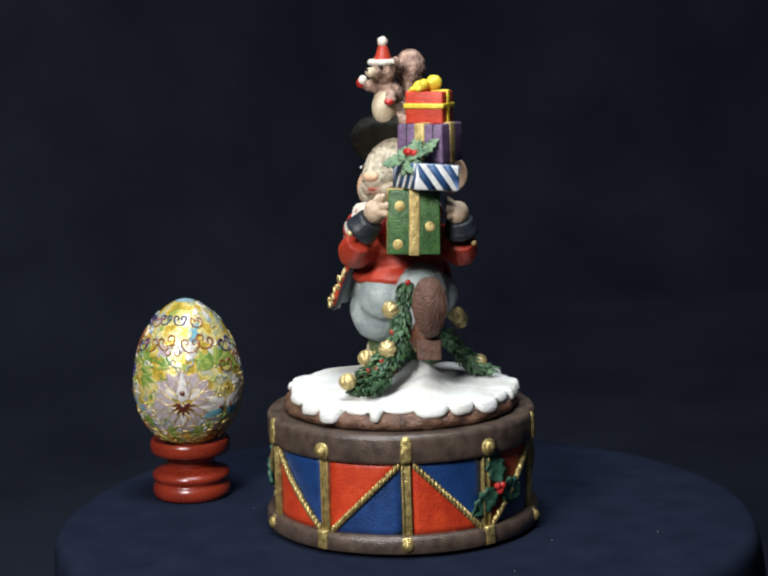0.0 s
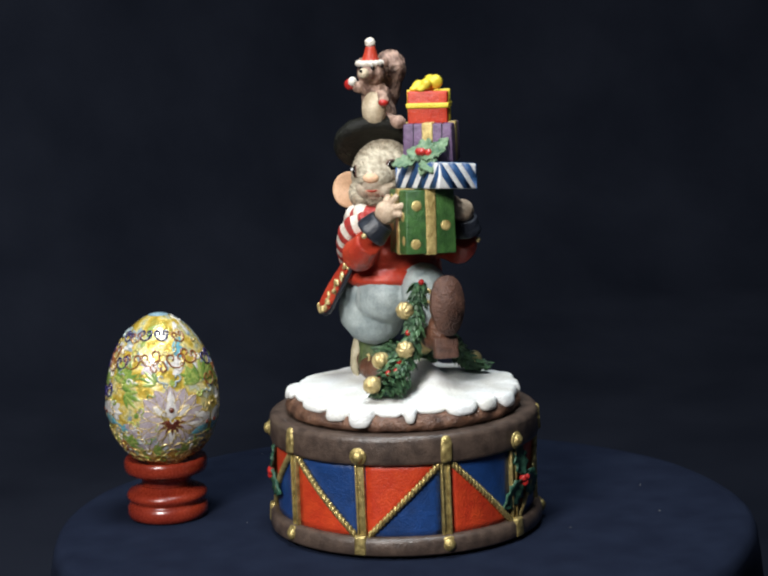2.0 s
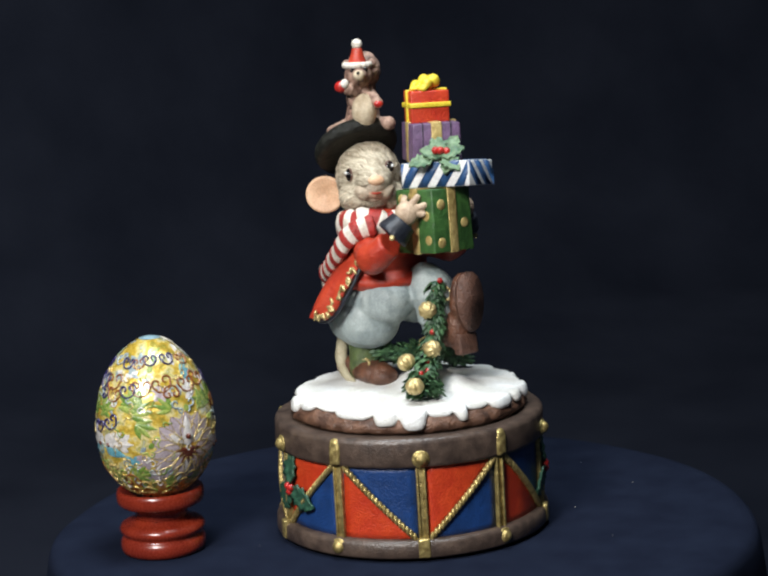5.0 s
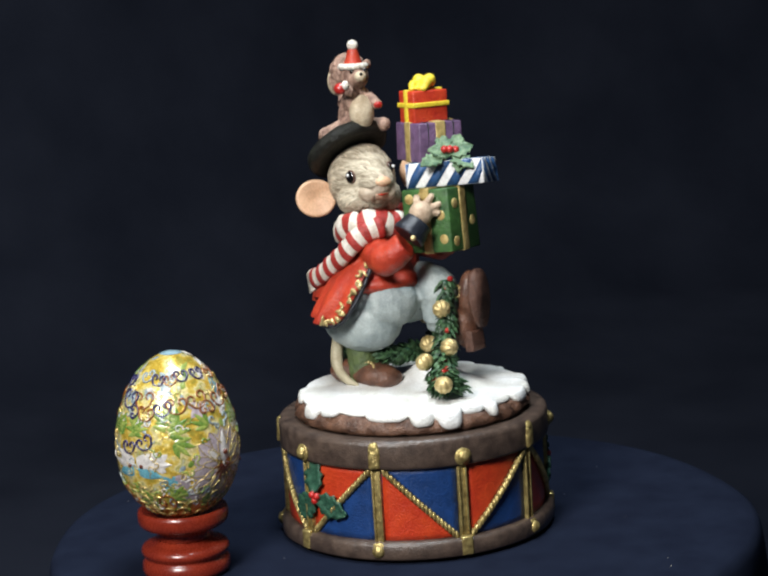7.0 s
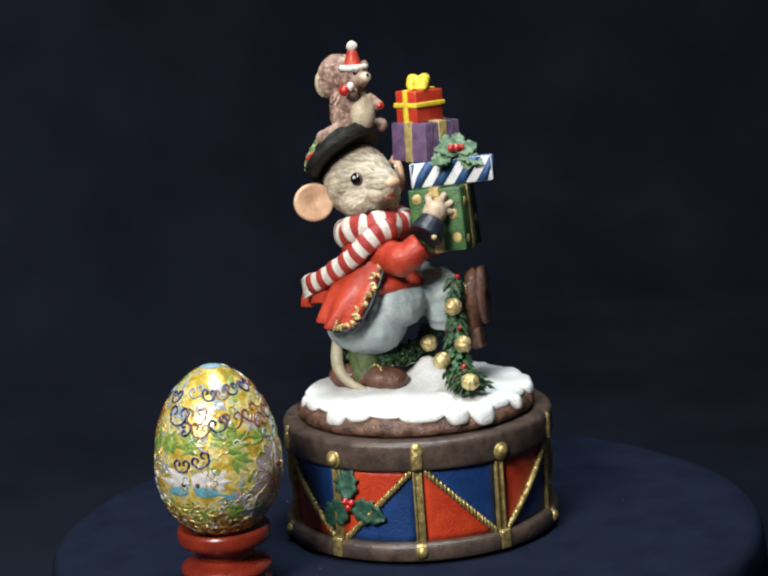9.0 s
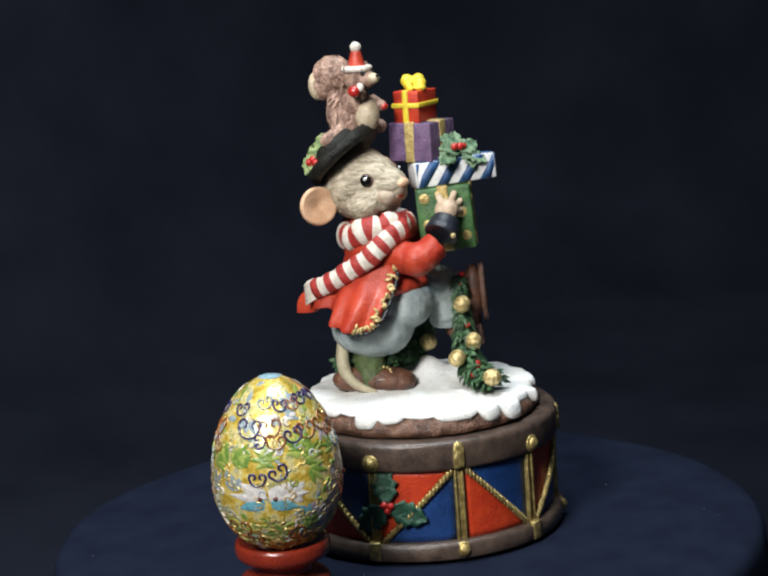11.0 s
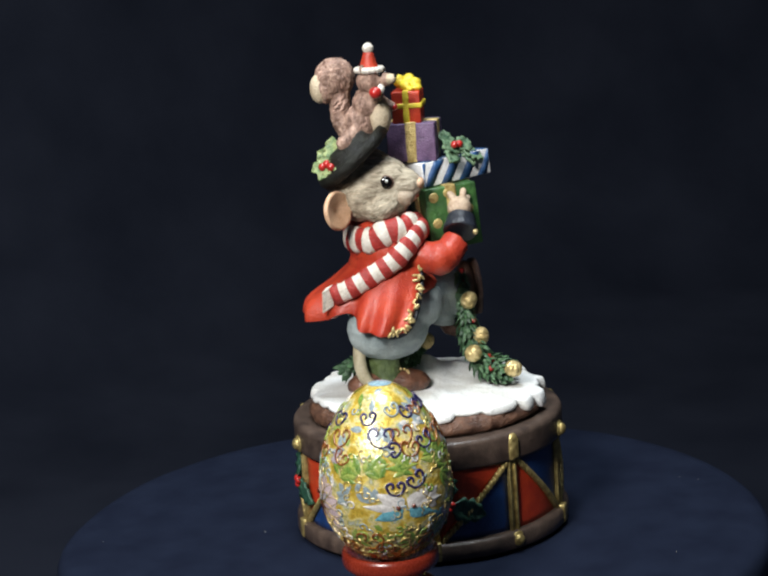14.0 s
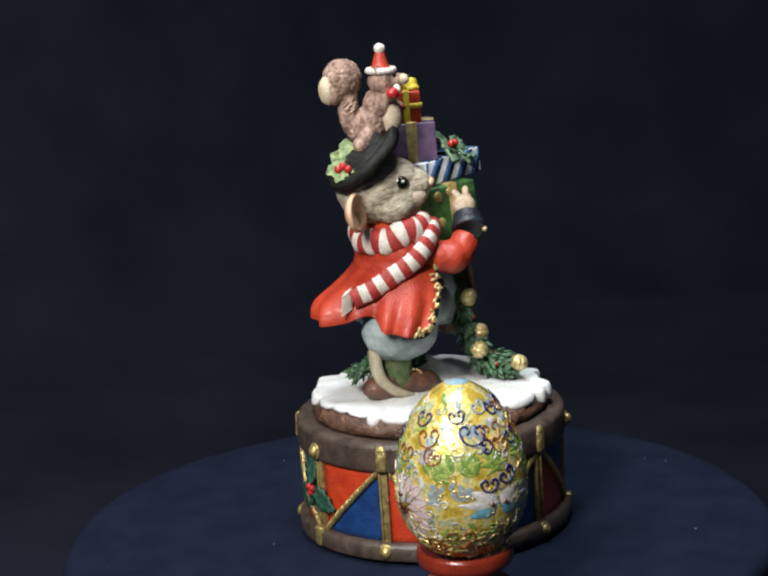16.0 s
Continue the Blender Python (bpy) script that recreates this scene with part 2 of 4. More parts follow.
def turntable():
    ob = thing("turntable", "round display turntable draped in matt navy blue cloth", "turntable")
    n = 160
    bm = bmesh.new()
    rings = []
    R = 137.0
    steps = [(r, 0.0) for r in (0, 20, 40, 60, 80, 100, 115, 130.5)] + [(134.3, -0.5), (136.4, -2.0), (R + 0.6, -5), (R + 1.4, -12), (R + 2.5, -30), (R + 4, -60), (R + 6, -100), (R + 9, -150)]
    for r, z in steps:
        ring = []
        for k in range(n):
            a = 2 * math.pi * k / n
            fold = max(0.0, min(1.0, (-z - 4) / 120.0)) * 9 * math.sin(a * 17 + 2 * math.sin(a * 3))
            edge = 2.2 * noise.noise((math.cos(a) * 2, math.sin(a) * 2, 3)) * (r / R) ** 4
            dz = 0.25 * noise.noise((r * math.cos(a) * 0.03, r * math.sin(a) * 0.03, 0)) * (r > 60)
            rr = r + fold + edge
            ring.append(bm.verts.new((rr * math.cos(a), rr * math.sin(a), z + dz - 0.1)))
        rings.append(ring)
    for p, q in zip(rings, rings[1:]):
        for k in range(n):
            bm.faces.new((p[k], p[(k + 1) % n], q[(k + 1) % n], q[k]))
    bmesh.ops.remove_doubles(bm, verts=bm.verts, dist=0.001)
    part("cloth", bm, NAVY, ob, "matt navy cloth falling over the edge")
    part("disc", lathe([(0, -1.5), (120, -1.5), (122, -3), (122, -14), (120, -16), (0, -16)], 96), RIM, ob, "stiff round board")
    part("pedestal", lathe([(0, -16), (45, -16), (45, -120), (90, -140), (92, -152), (0, -152)], 64), RIM, ob)
    # specks of lint on the cloth
    bm = bmesh.new()
    rng = random.Random(5)
    for _ in range(16):
        a, r = rng.uniform(0, 6.28), 125 * math.sqrt(rng.random())
        ball(bm, (r * math.cos(a), r * math.sin(a), 0.1), (rng.uniform(0.1, 0.4), 0.12, 0.1), Matrix.Rotation(rng.uniform(0, 6), 3, "Z"), 6, 4)
    tagged(part("lint", bm, CREAM, ob, "pale specks of lint"), kind="stuff")
    return ob


# ---- egg and its stand ----
EGG_R, EGG_MID, EGG_UP, EGG_DOWN = 22.2, 46.6, 35.8, 25.6


def egg_radius(z):
    h = (z - EGG_MID) / (EGG_UP if z > EGG_MID else EGG_DOWN)
    return EGG_R * max(0.0, 1 - abs(h) ** 2.0) ** (0.5 if z < EGG_MID else 0.56)


def on_egg(az, z, out=0.0):
    """A point of the egg's surface: degrees round it (0 faces -y) and height."""
    a, r = radians(az), egg_radius(z)
    dr = (egg_radius(z + 0.05) - egg_radius(z - 0.05)) / 0.1
    nrm = Vector((math.sin(a), -math.cos(a), -dr)).normalized()
    return Vector((r * math.sin(a), -r * math.cos(a), z)) + nrm * out


def egg_flat(az, z, u, v, out):
    """A point u mm round and v mm up from (az, z), wrapped on the egg."""
    zz = max(23.5, min(81.0, z + v * 0.96))
    return on_egg(az + math.degrees(u / max(4.0, egg_radius(zz))), zz, out)


def egg_stand():
    ob = thing("egg_stand", "turned red lacquered wooden egg stand with a waisted neck", "egg stand")
    for name, prof in (("foot", [(0, 0), (14.4, 0), (15.5, 0.6), (16.0, 2.2), (15.9, 4.6), (15.0, 6.0), (14.3, 6.6), (14.8, 7.2), (15.8, 8.2), (16.1, 9.4), (15.4, 10.8), (13.0, 11.8), (11.0, 12.4), (10.2, 13.3), (0, 13.3)]),
                       ("neck", [(0, 13.2), (10.2, 13.2), (9.9, 14.2), (9.9, 15.4), (10.2, 16.5), (11.0, 17.5), (0, 17.5)]),
                       ("cup", [(0, 17.4), (11.0, 17.4), (13.4, 18.0), (15.4, 18.5), (16.2, 19.4), (16.5, 20.8), (16.5, 22.8), (16.1, 24.1), (15.2, 24.5), (14.4, 24.0), (8, 21.0), (0, 20.8)])):
        part(name, lathe(prof, 96), STAND, ob)
    return ob


def enamel(name, base, second, rough=0.16, metal=0.0, scale=500):
    return material(name, base, second, rough + 0.1, metal, scale=scale, bump=0.25, coat=0.7, fine=1500)


def foil():
    """Gold foil under clear and tinted enamel: yellow, straw, olive and grey-blue pools over a hammered ground."""
    m = material("gold_foil_enamel", (0.74, 0.56, 0.13), (0.40, 0.33, 0.09), 0.24, 0.3, scale=210, bump=0.4, fine=800, coat=1.0)
    n, ln = m.node_tree.nodes, m.node_tree.links
    ramp = next(q for q in n if q.type == "VALTORGB" and q.inputs[0].links[0].from_node.inputs["Scale"].default_value == 210)
    ramp.color_ramp.elements[0].position, ramp.color_ramp.elements[1].position = 0.34, 0.66
    ramp.color_ramp.elements[0].color, ramp.color_ramp.elements[1].color = (0.40, 0.33, 0.05, 1), (0.58, 0.60, 0.46, 1)
    for at, tone in ((0.42, (0.62, 0.41, 0.05, 1)), (0.50, (0.80, 0.62, 0.14, 1)), (0.57, (0.82, 0.72, 0.38, 1)), (0.61, (0.50, 0.46, 0.10, 1))):
        e = ramp.color_ramp.elements.new(at)
        e.color = tone
    return m


def spiral(bm, az, z, size, turn, flip, width=0.34, out=0.12, loops=1.0, heart=False):
    """A curled wire: a stem that swings out and rolls inward; two of them make a heart."""
    pts = []
    count = 30
    for i in range(count):
        s = i / (count - 1)
        first = -0.9 if heart else -2.2
        ang = first + max(0.0, s - 0.25) / 0.75 * loops * 5.4
        r = size * (0.66 - 0.40 * max(0.0, s - 0.25) / 0.75)
        u, v = size * 0.68 + r * math.cos(ang), r * math.sin(ang)
        if s < 0.25:
            q = s / 0.25
            cu, cv = (1.0 * size, -1.25 * size) if heart else (0.5 * size, -1.3 * size)
            u, v = 2 * q * (1 - q) * cu + q * q * u, -(1 - q) ** 2 * size * 1.35 + 2 * q * (1 - q) * cv + q * q * v
        u *= flip
        c, w = math.cos(radians(turn)), math.sin(radians(turn))
        pts.append(egg_flat(az, z, u * c - v * w, u * w + v * c, out))
    tube(bm, pts, [width * (0.7 + 0.3 * math.sin(math.pi * i / (count - 1))) for i in range(count)], 6)


def petal(bm, az, z, turn, length, width, out=0.18, start=0.0, tip=0.5):
    """A raised pointed patch of enamel lying on the egg."""
    n, c, w = 8, math.cos(radians(turn)), math.sin(radians(turn))
    grid = []
    for i in range(n + 1):
        s = i / n
        half = width * 0.5 * math.sin(math.pi * min(1, s ** tip)) ** 0.8 + 0.02
        v = start + s * length
        row = []
        for j in (-1, -0.5, 0, 0.5, 1):
            u = j * half
            row.append(bm.verts.new(egg_flat(az, z, u * c - v * w, u * w + v * c, out * (1 - 0.8 * j * j) + 0.03)))
        grid.append(row)
    for a, b in zip(grid, grid[1:]):
        for j in range(4):
            bm.faces.new((a[j], a[j + 1], b[j + 1], b[j]))


def decorated_egg():
    ob = thing("enamelled_egg", "gold cloisonne enamel egg with scrolls, lilac flowers and birds", "decorative egg")
    FOIL = foil()
    prof = [(egg_radius(z), z) for z in [EGG_MID - EGG_DOWN + EGG_DOWN * (1 - math.cos(math.pi / 2 * i / 22)) for i in range(22)]]
    prof += [(egg_radius(z), z) for z in [EGG_MID + EGG_UP * math.sin(math.pi / 2 * i / 26) for i in range(27)]]
    part("shell", lathe(prof, 96), FOIL, ob, "glossy gold foil shell")
    part("cap", lathe([(egg_radius(z) + 0.12, z + 0.1) for z in (81.6, 81.75, 81.95, 82.1, 82.25, 82.34)] + [(0, 82.5)], 48), enamel("sky_enamel", (0.34, 0.50, 0.56), (0.22, 0.36, 0.44)), ob, "sky blue enamel tip")
    lilac, lilac_b = enamel("lilac_enamel", (0.46, 0.40, 0.42), (0.33, 0.27, 0.31)), enamel("white_enamel", (0.70, 0.67, 0.64), (0.5, 0.48, 0.46))
    amber, navy = enamel("amber_enamel", (0.26, 0.085, 0.012), (0.14, 0.04, 0.01)), enamel("navy_enamel", (0.02, 0.014, 0.10), (0.012, 0.01, 0.05))
    green, sky = enamel("leaf_enamel", (0.20, 0.30, 0.05), (0.09, 0.18, 0.035)), enamel("turquoise_enamel", (0.16, 0.42, 0.50), (0.09, 0.27, 0.34))
    lime = enamel("yellow_green_enamel", (0.34, 0.40, 0.09), (0.20, 0.28, 0.06))
    grey, wire = enamel("grey_blue_enamel", (0.30, 0.37, 0.38), (0.2, 0.25, 0.27)), material("gold_wire", (0.78, 0.62, 0.26), (0.60, 0.44, 0.14), 0.25, 0.6, bump=0.2, coat=0.4)
    blush = enamel("blush_enamel", (0.66, 0.54, 0.54), (0.52, 0.40, 0.43))
    maroon = enamel("maroon_enamel", (0.13, 0.03, 0.012), (0.06, 0.014, 0.008))
    # flowers, each with petals round a maroon heart
    for az, z, size, tone in ((-1, 43.0, 1.2, lilac), (174, 43, 1.1, blush), (95, 42, 0.95, lilac)):
        k = 0
        for ring, count, start, length in ((0, 15, 3.0, 9.0), (1, 11, 2.4, 5.6)):
            for i in range(count):
                bm = bmesh.new()
                petal(bm, az, z, 360 * i / count + 14 * ring, length * size, (4.4 - ring) * size, 0.12 + 0.12 * ring, start * size, 1.5)
                p = part("petal", bm, lilac_b if (ring and tone is lilac and i % 4 == 1) else tone, ob)
                if not k:
                    tagged(p, "lilac enamel petal edged with wire")
                k = 1
                bm = bmesh.new()
                c, w = math.cos(radians(360 * i / count + 14 * ring)), math.sin(radians(360 * i / count + 14 * ring))
                pts = []
                for j in range(15):
                    s = j / 14 * 2 - 1
                    v = (start + length * (1 - s * s)) * size
                    u = (2.1 - 0.5 * ring) * size * s * (1 - s * s) ** 0.3 * 1.2
                    pts.append(egg_flat(az, z, u * c - v * w, u * w + v * c, 0.14 + 0.12 * ring))
                tube(bm, pts, 0.15, 5)
                part("petal_wire", bm, wire, ob)
        bm = bmesh.new()
        for i in range(7):
            a = math.pi * i / 6
            petal(bm, az, z - 0.4, math.degrees(a) + 90, 4.2 * size, 1.9 * size, 0.4, 0.4)
        part("flower_heart", bm, maroon, ob, "maroon enamel flower heart")
        bm = bmesh.new()
        petal(bm, az, z + 1.2, 0, 9.5 * size, 5.0 * size, 0.45, 0, 0.42)
        part("bud", bm, lilac_b, ob, "pale teardrop bud")
        bm = bmesh.new()
        ball(bm, egg_flat(az, z, 0, 4.0 * size, 0.2), 1.0 * size, None, 10, 6)
        part("bud_dot", bm, maroon, ob)
        for side in (-1, 1):
            bm = bmesh.new()
            spiral(bm, az + side * 4, z + 14 * size, 2.6, 0, side, 0.4)
            part("scroll", bm, grey, ob)
    # birds under a navy scroll
    for az, z in ((-91, 44.7), (48, 40)):
        for side in (-1, 1):
            for tone, turn, length, width, start in ((lilac_b, 58, 10.5, 6.0, 0.8), (sky, 108, 10.0, 5.4, 1.0), (lilac_b, 84, 12.5, 3.4, 2.0)):
                bm = bmesh.new()
                petal(bm, az, z, -side * turn, length, width, 0.22, start)
                part("bird_wing", bm, tone, ob, "white and turquoise enamel bird wing")
            bm = bmesh.new()
            ball(bm, egg_flat(az, z, side * 2.6, 0.6, 0.0), (0.9, 0.9, 0.9), None, 10, 6)
            part("bird_head", bm, maroon, ob)
    # leaves in pairs
    for az, z, turn, s in ((-130, 56, 60, 1.1), (-126, 57, -55, 1.0), (-48, 58, 40, 1.2), (-52, 54, -120, 0.9), (-58, 57, -70, 1.0), (-46, 61, 80, 0.9), (38, 58, -50, 1.1), (34, 57, 50, 1.0), (-84, 58, 75, 0.9),
                           (-98, 58, -70, 0.9), (150, 56, 50, 1.0), (158, 55, -50, 1.0), (-14, 58, 60, 0.8), (16, 58, -60, 0.8), (-104, 32, 60, 0.7), (-60, 33, -60, 0.8), (-146, 33, -70, 0.8), (25, 30, 70, 0.8), (-25, 30, -70, 0.8),
                           (-78, 32, 80, 0.7), (-112, 55, 20, 0.8), (-150, 55, -60, 0.9), (70, 56, 60, 1.0)):
        for i, bend in enumerate((-42, -15, 12, 38)):
            bm = bmesh.new()
            petal(bm, az, z, turn + bend, (9.6 - abs(bend) * 0.07) * s, 2.3 * s, 0.2, 0.5, 0.8)
            part("leaf", bm, (green, lime)[i % 2], ob, "green enamel leaf")
    # pale pools of enamel among the leaves
    rng = random.Random(21)
    for az, z in ((-150, 60), (-60, 60), (-18, 66), (20, 64), (-42, 42), (-52, 37), (58, 48), (80, 52), (-118, 47), (-72, 46), (-140, 48), (-30, 36), (30, 33), (-112, 72), (-48, 72), (5, 70)):
        turn = rng.uniform(0, 360)
        tone = rng.choice((lilac_b, grey, sky, lilac))
        for bend in (-34, 0, 34):
            bm = bmesh.new()
            petal(bm, az, z, turn + bend, rng.uniform(4.5, 6.5), 2.6, 0.1, 0.6, 1.2)
            part("petal", bm, tone, ob)
        bm = bmesh.new()
        spiral(bm, az, z, 1.8, turn + 90, 1, 0.3)
        part("scroll", bm, wire, ob)
    # scrolls: heart-shaped pairs of curls
    rng = random.Random(11)
    spots = [(-109, 69, navy, 3.2, -4), (-99, 52.5, navy, 2.3, 0), (-81, 54.5, navy, 2.5, 32), (-98, 64, navy, 1.8, 100), (-86, 69, amber, 2.9, 6), (-80, 64.5, amber, 2.5, -12), (-126, 34.5, amber, 3.6, 0), (-112, 30, amber, 2.2, 170),
             (-158, 68, amber, 2.9, 8), (-150, 62, amber, 2.4, -30), (-92, 76, grey, 1.8, 20), (-70, 75, navy, 1.8, -10), (-46, 67, amber, 2.8, 0), (-62, 66, navy, 2.4, 15), (-22, 68, amber, 2.8, 20), (-12, 63.5, amber, 2.3, 180), (10, 67, amber, 2.8, 0),
             (30, 68, amber, 2.7, -20), (-34, 76, navy, 1.8, 0), (-5, 76, navy, 1.9, 0), (60, 66, navy, 2.8, 10), (52, 58, amber, 2.6, 0), (78, 60, amber, 2.8, 0), (110, 62, amber, 2.8, 0), (-64, 31, amber, 2.4, 180), (45, 29, amber, 2.6, 180),
             (-155, 30, amber, 2.4, 180), (-172, 73, navy, 2.2, 0), (140, 66, navy, 2.8, 0), (176, 62, amber, 2.8, 0), (24, 75, amber, 1.9, 0), (-52, 75, amber, 1.8, 10), (-126, 74, navy, 1.9, 10)]
    for az, z, tone, s, turn in spots:
        for side in (-1, 1):
            bm = bmesh.new()
            spiral(bm, az, z, s, turn, side, 0.5 if tone is navy else 0.44, 0.1, 1.0, True)
            part("scroll", bm, tone, ob, "navy enamel scroll" if tone is navy else "amber enamel scroll" if tone is amber else "pale enamel scroll")
    fill = []
    for i in range(210):
        z = rng.uniform(25, 40) if i % 2 else rng.uniform(40, 79)
        fill.append((rng.uniform(-180, 180), z, rng.choice((wire, wire, wire, grey, grey, lilac_b, green, lime)), rng.uniform(1.5, 2.7), rng.uniform(0, 360)))
    for az, z, tone, s, turn in fill:
        bm = bmesh.new()
        spiral(bm, az, z, s, turn, rng.choice((-1, 1)), 0.3, 0.08, 1.0)
        part("scroll", bm, tone, ob, "gold wire scroll" if tone is wire else "")
    # small curled clouds of enamel between the scrolls
    for i in range(110):
        az, z, turn = rng.uniform(-180, 180), rng.uniform(47, 80) if i % 3 else rng.uniform(28, 46), rng.uniform(0, 360)
        if abs(az + 1) < 34 and z < 56 or abs(az + 91) < 26 and 40 < z < 55:
            continue
        bm = bmesh.new()
        petal(bm, az, z, turn, rng.uniform(3.0, 5.2), rng.uniform(1.5, 2.3), 0.12, 0.0, rng.uniform(0.6, 1.6))
        part("cloud", bm, rng.choice((grey, grey, lilac_b, lime, lime, green)), ob, "small curl of enamel")
    # rows of wire waves round the foot
    for row, (z, count) in enumerate(((24.6, 17), (27.0, 19), (29.6, 21), (32.2, 22))):
        for k in range(count):
            if rng.random() < 0.25:
                continue
            bm = bmesh.new()
            half = 160.0 / count
            tube(bm, [on_egg(360.0 * (k + 0.5 * (row % 2)) / count + half * q, z + 1.5 * (1 - q * q) + rng.uniform(-0.2, 0.2), 0.15) for q in (-1, -0.6, -0.2, 0.2, 0.6, 1)], [0.12, 0.26, 0.34, 0.34, 0.26, 0.12], 6)
            part("wave", bm, wire, ob, "gold wire wave")
    return ob


# ---- the musical figurine ----
def ring_pose(deg):
    """Turn about the drum's axis: 0 faces -y, growing towards +x."""
    return Matrix.Rotation(radians(deg), 4, "Z")


def arc_patch(bm, corners, r, out, n=10):
    """A thin triangle of paint on the drum's wall; corners in degrees and millimetres."""
    (a0, z0), (a1, z1), (a2, z2) = corners
    grid = []
    for i in range(n + 1):
        s = i / n
        row = []
        for j in range(n - i + 1):
            t = j / n
            a, z = radians(a0 + (a1 - a0) * s + (a2 - a0) * t), z0 + (z1 - z0) * s + (z2 - z0) * t
            row.append(bm.verts.new(((r + out) * math.sin(a), -(r + out) * math.cos(a), z + 0.0)))
        grid.append(row)
    for i in range(n):
        for j in range(n - i):
            bm.faces.new((grid[i][j], grid[i + 1][j], grid[i][j + 1]))
            if j < n - i - 1:
                bm.faces.new((grid[i + 1][j], grid[i + 1][j + 1], grid[i][j + 1]))
    geom = bmesh.ops.extrude_face_region(bm, geom=list(bm.faces))["geom"]
    for v in [g for g in geom if isinstance(g, bmesh.types.BMVert)]:
        v.co.x, v.co.y = v.co.x * (r - 0.6) / (r + out), v.co.y * (r - 0.6) / (r + out)


DRUM_R, RIM_R, LOW, HIGH, TOP = 49.3, 51.6, 6.0, 33.0, 43.4


def drum(fig):
    shell = part("drum", lathe([(0, -0.8), (48, -0.8), (DRUM_R, 2), (DRUM_R, 41), (47, 42.6), (0, 42.6)], 120), BLUE, fig, "painted round toy drum body")
    part("lower_rim", lathe([(46, -0.8), (51.6, -0.9), (52.6, -0.5), (53.0, 0.3), (52.8, 4.4), (52.2, 5.4), (51.2, 6.0), (49.0, 6.2), (46, 6.1), (46, -0.8)], 120, 0.004), RIM, shell, "dark brown lower hoop")
    part("upper_rim", lathe([(40, 43.0), (46.5, 43.7), (49.6, 43.8), (50.9, 43.5), (51.6, 42.7), (51.9, 41.6), (51.8, 38.0), (51.95, 34.4), (51.7, 33.4), (51.0, 32.9), (47, 32.8), (40, 40), (40, 43.0)], 120, 0.004, 7), RIM, shell, "dark brown upper hoop")
    for k in range(10):
        even_left = k % 2 == 0
        a, b = 36 * k + 2.2, 36 * k + 33.8
        lo, hi = LOW - 0.4, HIGH + 0.4
        if even_left:   # rope runs from the top at a to the foot at b
            tri_low, tri_high = [(a, lo), (b, lo), (a, hi)], [(b, hi), (a, hi), (b, lo)]
            low_m, high_m = RED, BLUE
        else:
            tri_low, tri_high = [(b, lo), (b, hi), (a, lo)], [(a, hi), (a, lo), (b, hi)]
            low_m, high_m = BLUE, RED
        for tri, m in ((tri_low, low_m), (tri_high, high_m)):
            bm = bmesh.new()
            arc_patch(bm, tri, DRUM_R, 0.35)
            part("panel", bm, m, shell, "orange-red painted triangle" if m is RED else "deep blue painted triangle")
    # straps: odd ones topped by a stud, even ones by a tab with a stud at the foot
    bm = bmesh.new()
    block(bm, (3.0, 1.6, 28.5), mmpose(0, -DRUM_R - 0.3, 19.6), 0.5, 0.25)
    for x in (-1.35, 1.35):
        block(bm, (0.8, 2.6, 28.5), mmpose(x, -DRUM_R - 0.5, 19.6), 0.3, 0.3)
    strap = part("strap", bm, GOLD, shell, "worn gold strap")
    bm = bmesh.new()
    ball(bm, (0, -RIM_R - 0.9, 0), (2.4, 2.0, 2.4), None, 16, 10)
    ball(bm, (0, -RIM_R - 0.5, 0), (3.3, 0.9, 3.3), None, 16, 8)
    stud = part("stud", bm, GOLD, shell, "domed gold stud")
    stud.matrix_basis = Matrix.Translation((0, 0, 2.7 * MM))
    bm = bmesh.new()
    block(bm, (4.4, 2.4, 8.0), mmpose(0, -RIM_R + 0.1, 37.4, -4), 1.0, 0.3)
    ball(bm, (0, -RIM_R + 0.3, 41.2), (2.2, 1.4, 2.2), None, 14, 8)
    tab = part("strap_tab", bm, GOLD, shell, "rounded gold tab")
    bm = bmesh.new()
    block(bm, (4.4, 2.4, 7.2), mmpose(0, -RIM_R - 0.5, 3.2), 0.7, 0.3)
    foot = part("strap_foot", bm, GOLD, shell, "gold strap end")
    for k in range(10):
        if k:
            again(strap, ring_pose(36 * k))
        if k % 2 == 0:
            if k:
                again(tab, ring_pose(36 * k))
                again(stud, ring_pose(36 * k) @ Matrix.Translation((0, 0, 2.7 * MM)))
        else:
            again(stud, ring_pose(36 * k) @ Matrix.Translation((0, 0, 36.4 * MM)))
            if k == 1:
                foot.matrix_basis = ring_pose(36)
            else:
                again(foot, ring_pose(36 * k))
    # twisted ropes
    for way in (1, -1):
        bm = bmesh.new()
        for i in range(20):
            s = (i + 0.5) / 20
            a, z = radians(way * (2.6 + 30.6 * s)), HIGH - 0.3 - (HIGH - LOW - 0.4) * s
            d = Vector((way * math.cos(a) * 27, way * math.sin(a) * 27, -25)).normalized()
            out = Vector((math.sin(a), -math.cos(a), 0))
            x = (d + 0.75 * d.cross(out) * way).normalized()
            rot = Matrix((x, out.cross(x), out)).transposed()
            ball(bm, out * (DRUM_R + 1.0) + Vector((0, 0, z)), (1.95, 0.85, 1.25), rot, 10, 6)
        rope = part("rope", bm, GOLD, shell, "twisted gold rope")
        for k in range(1, 5):
            again(rope, ring_pose(72 * k))
    # holly sprigs
    bm = bmesh.new()
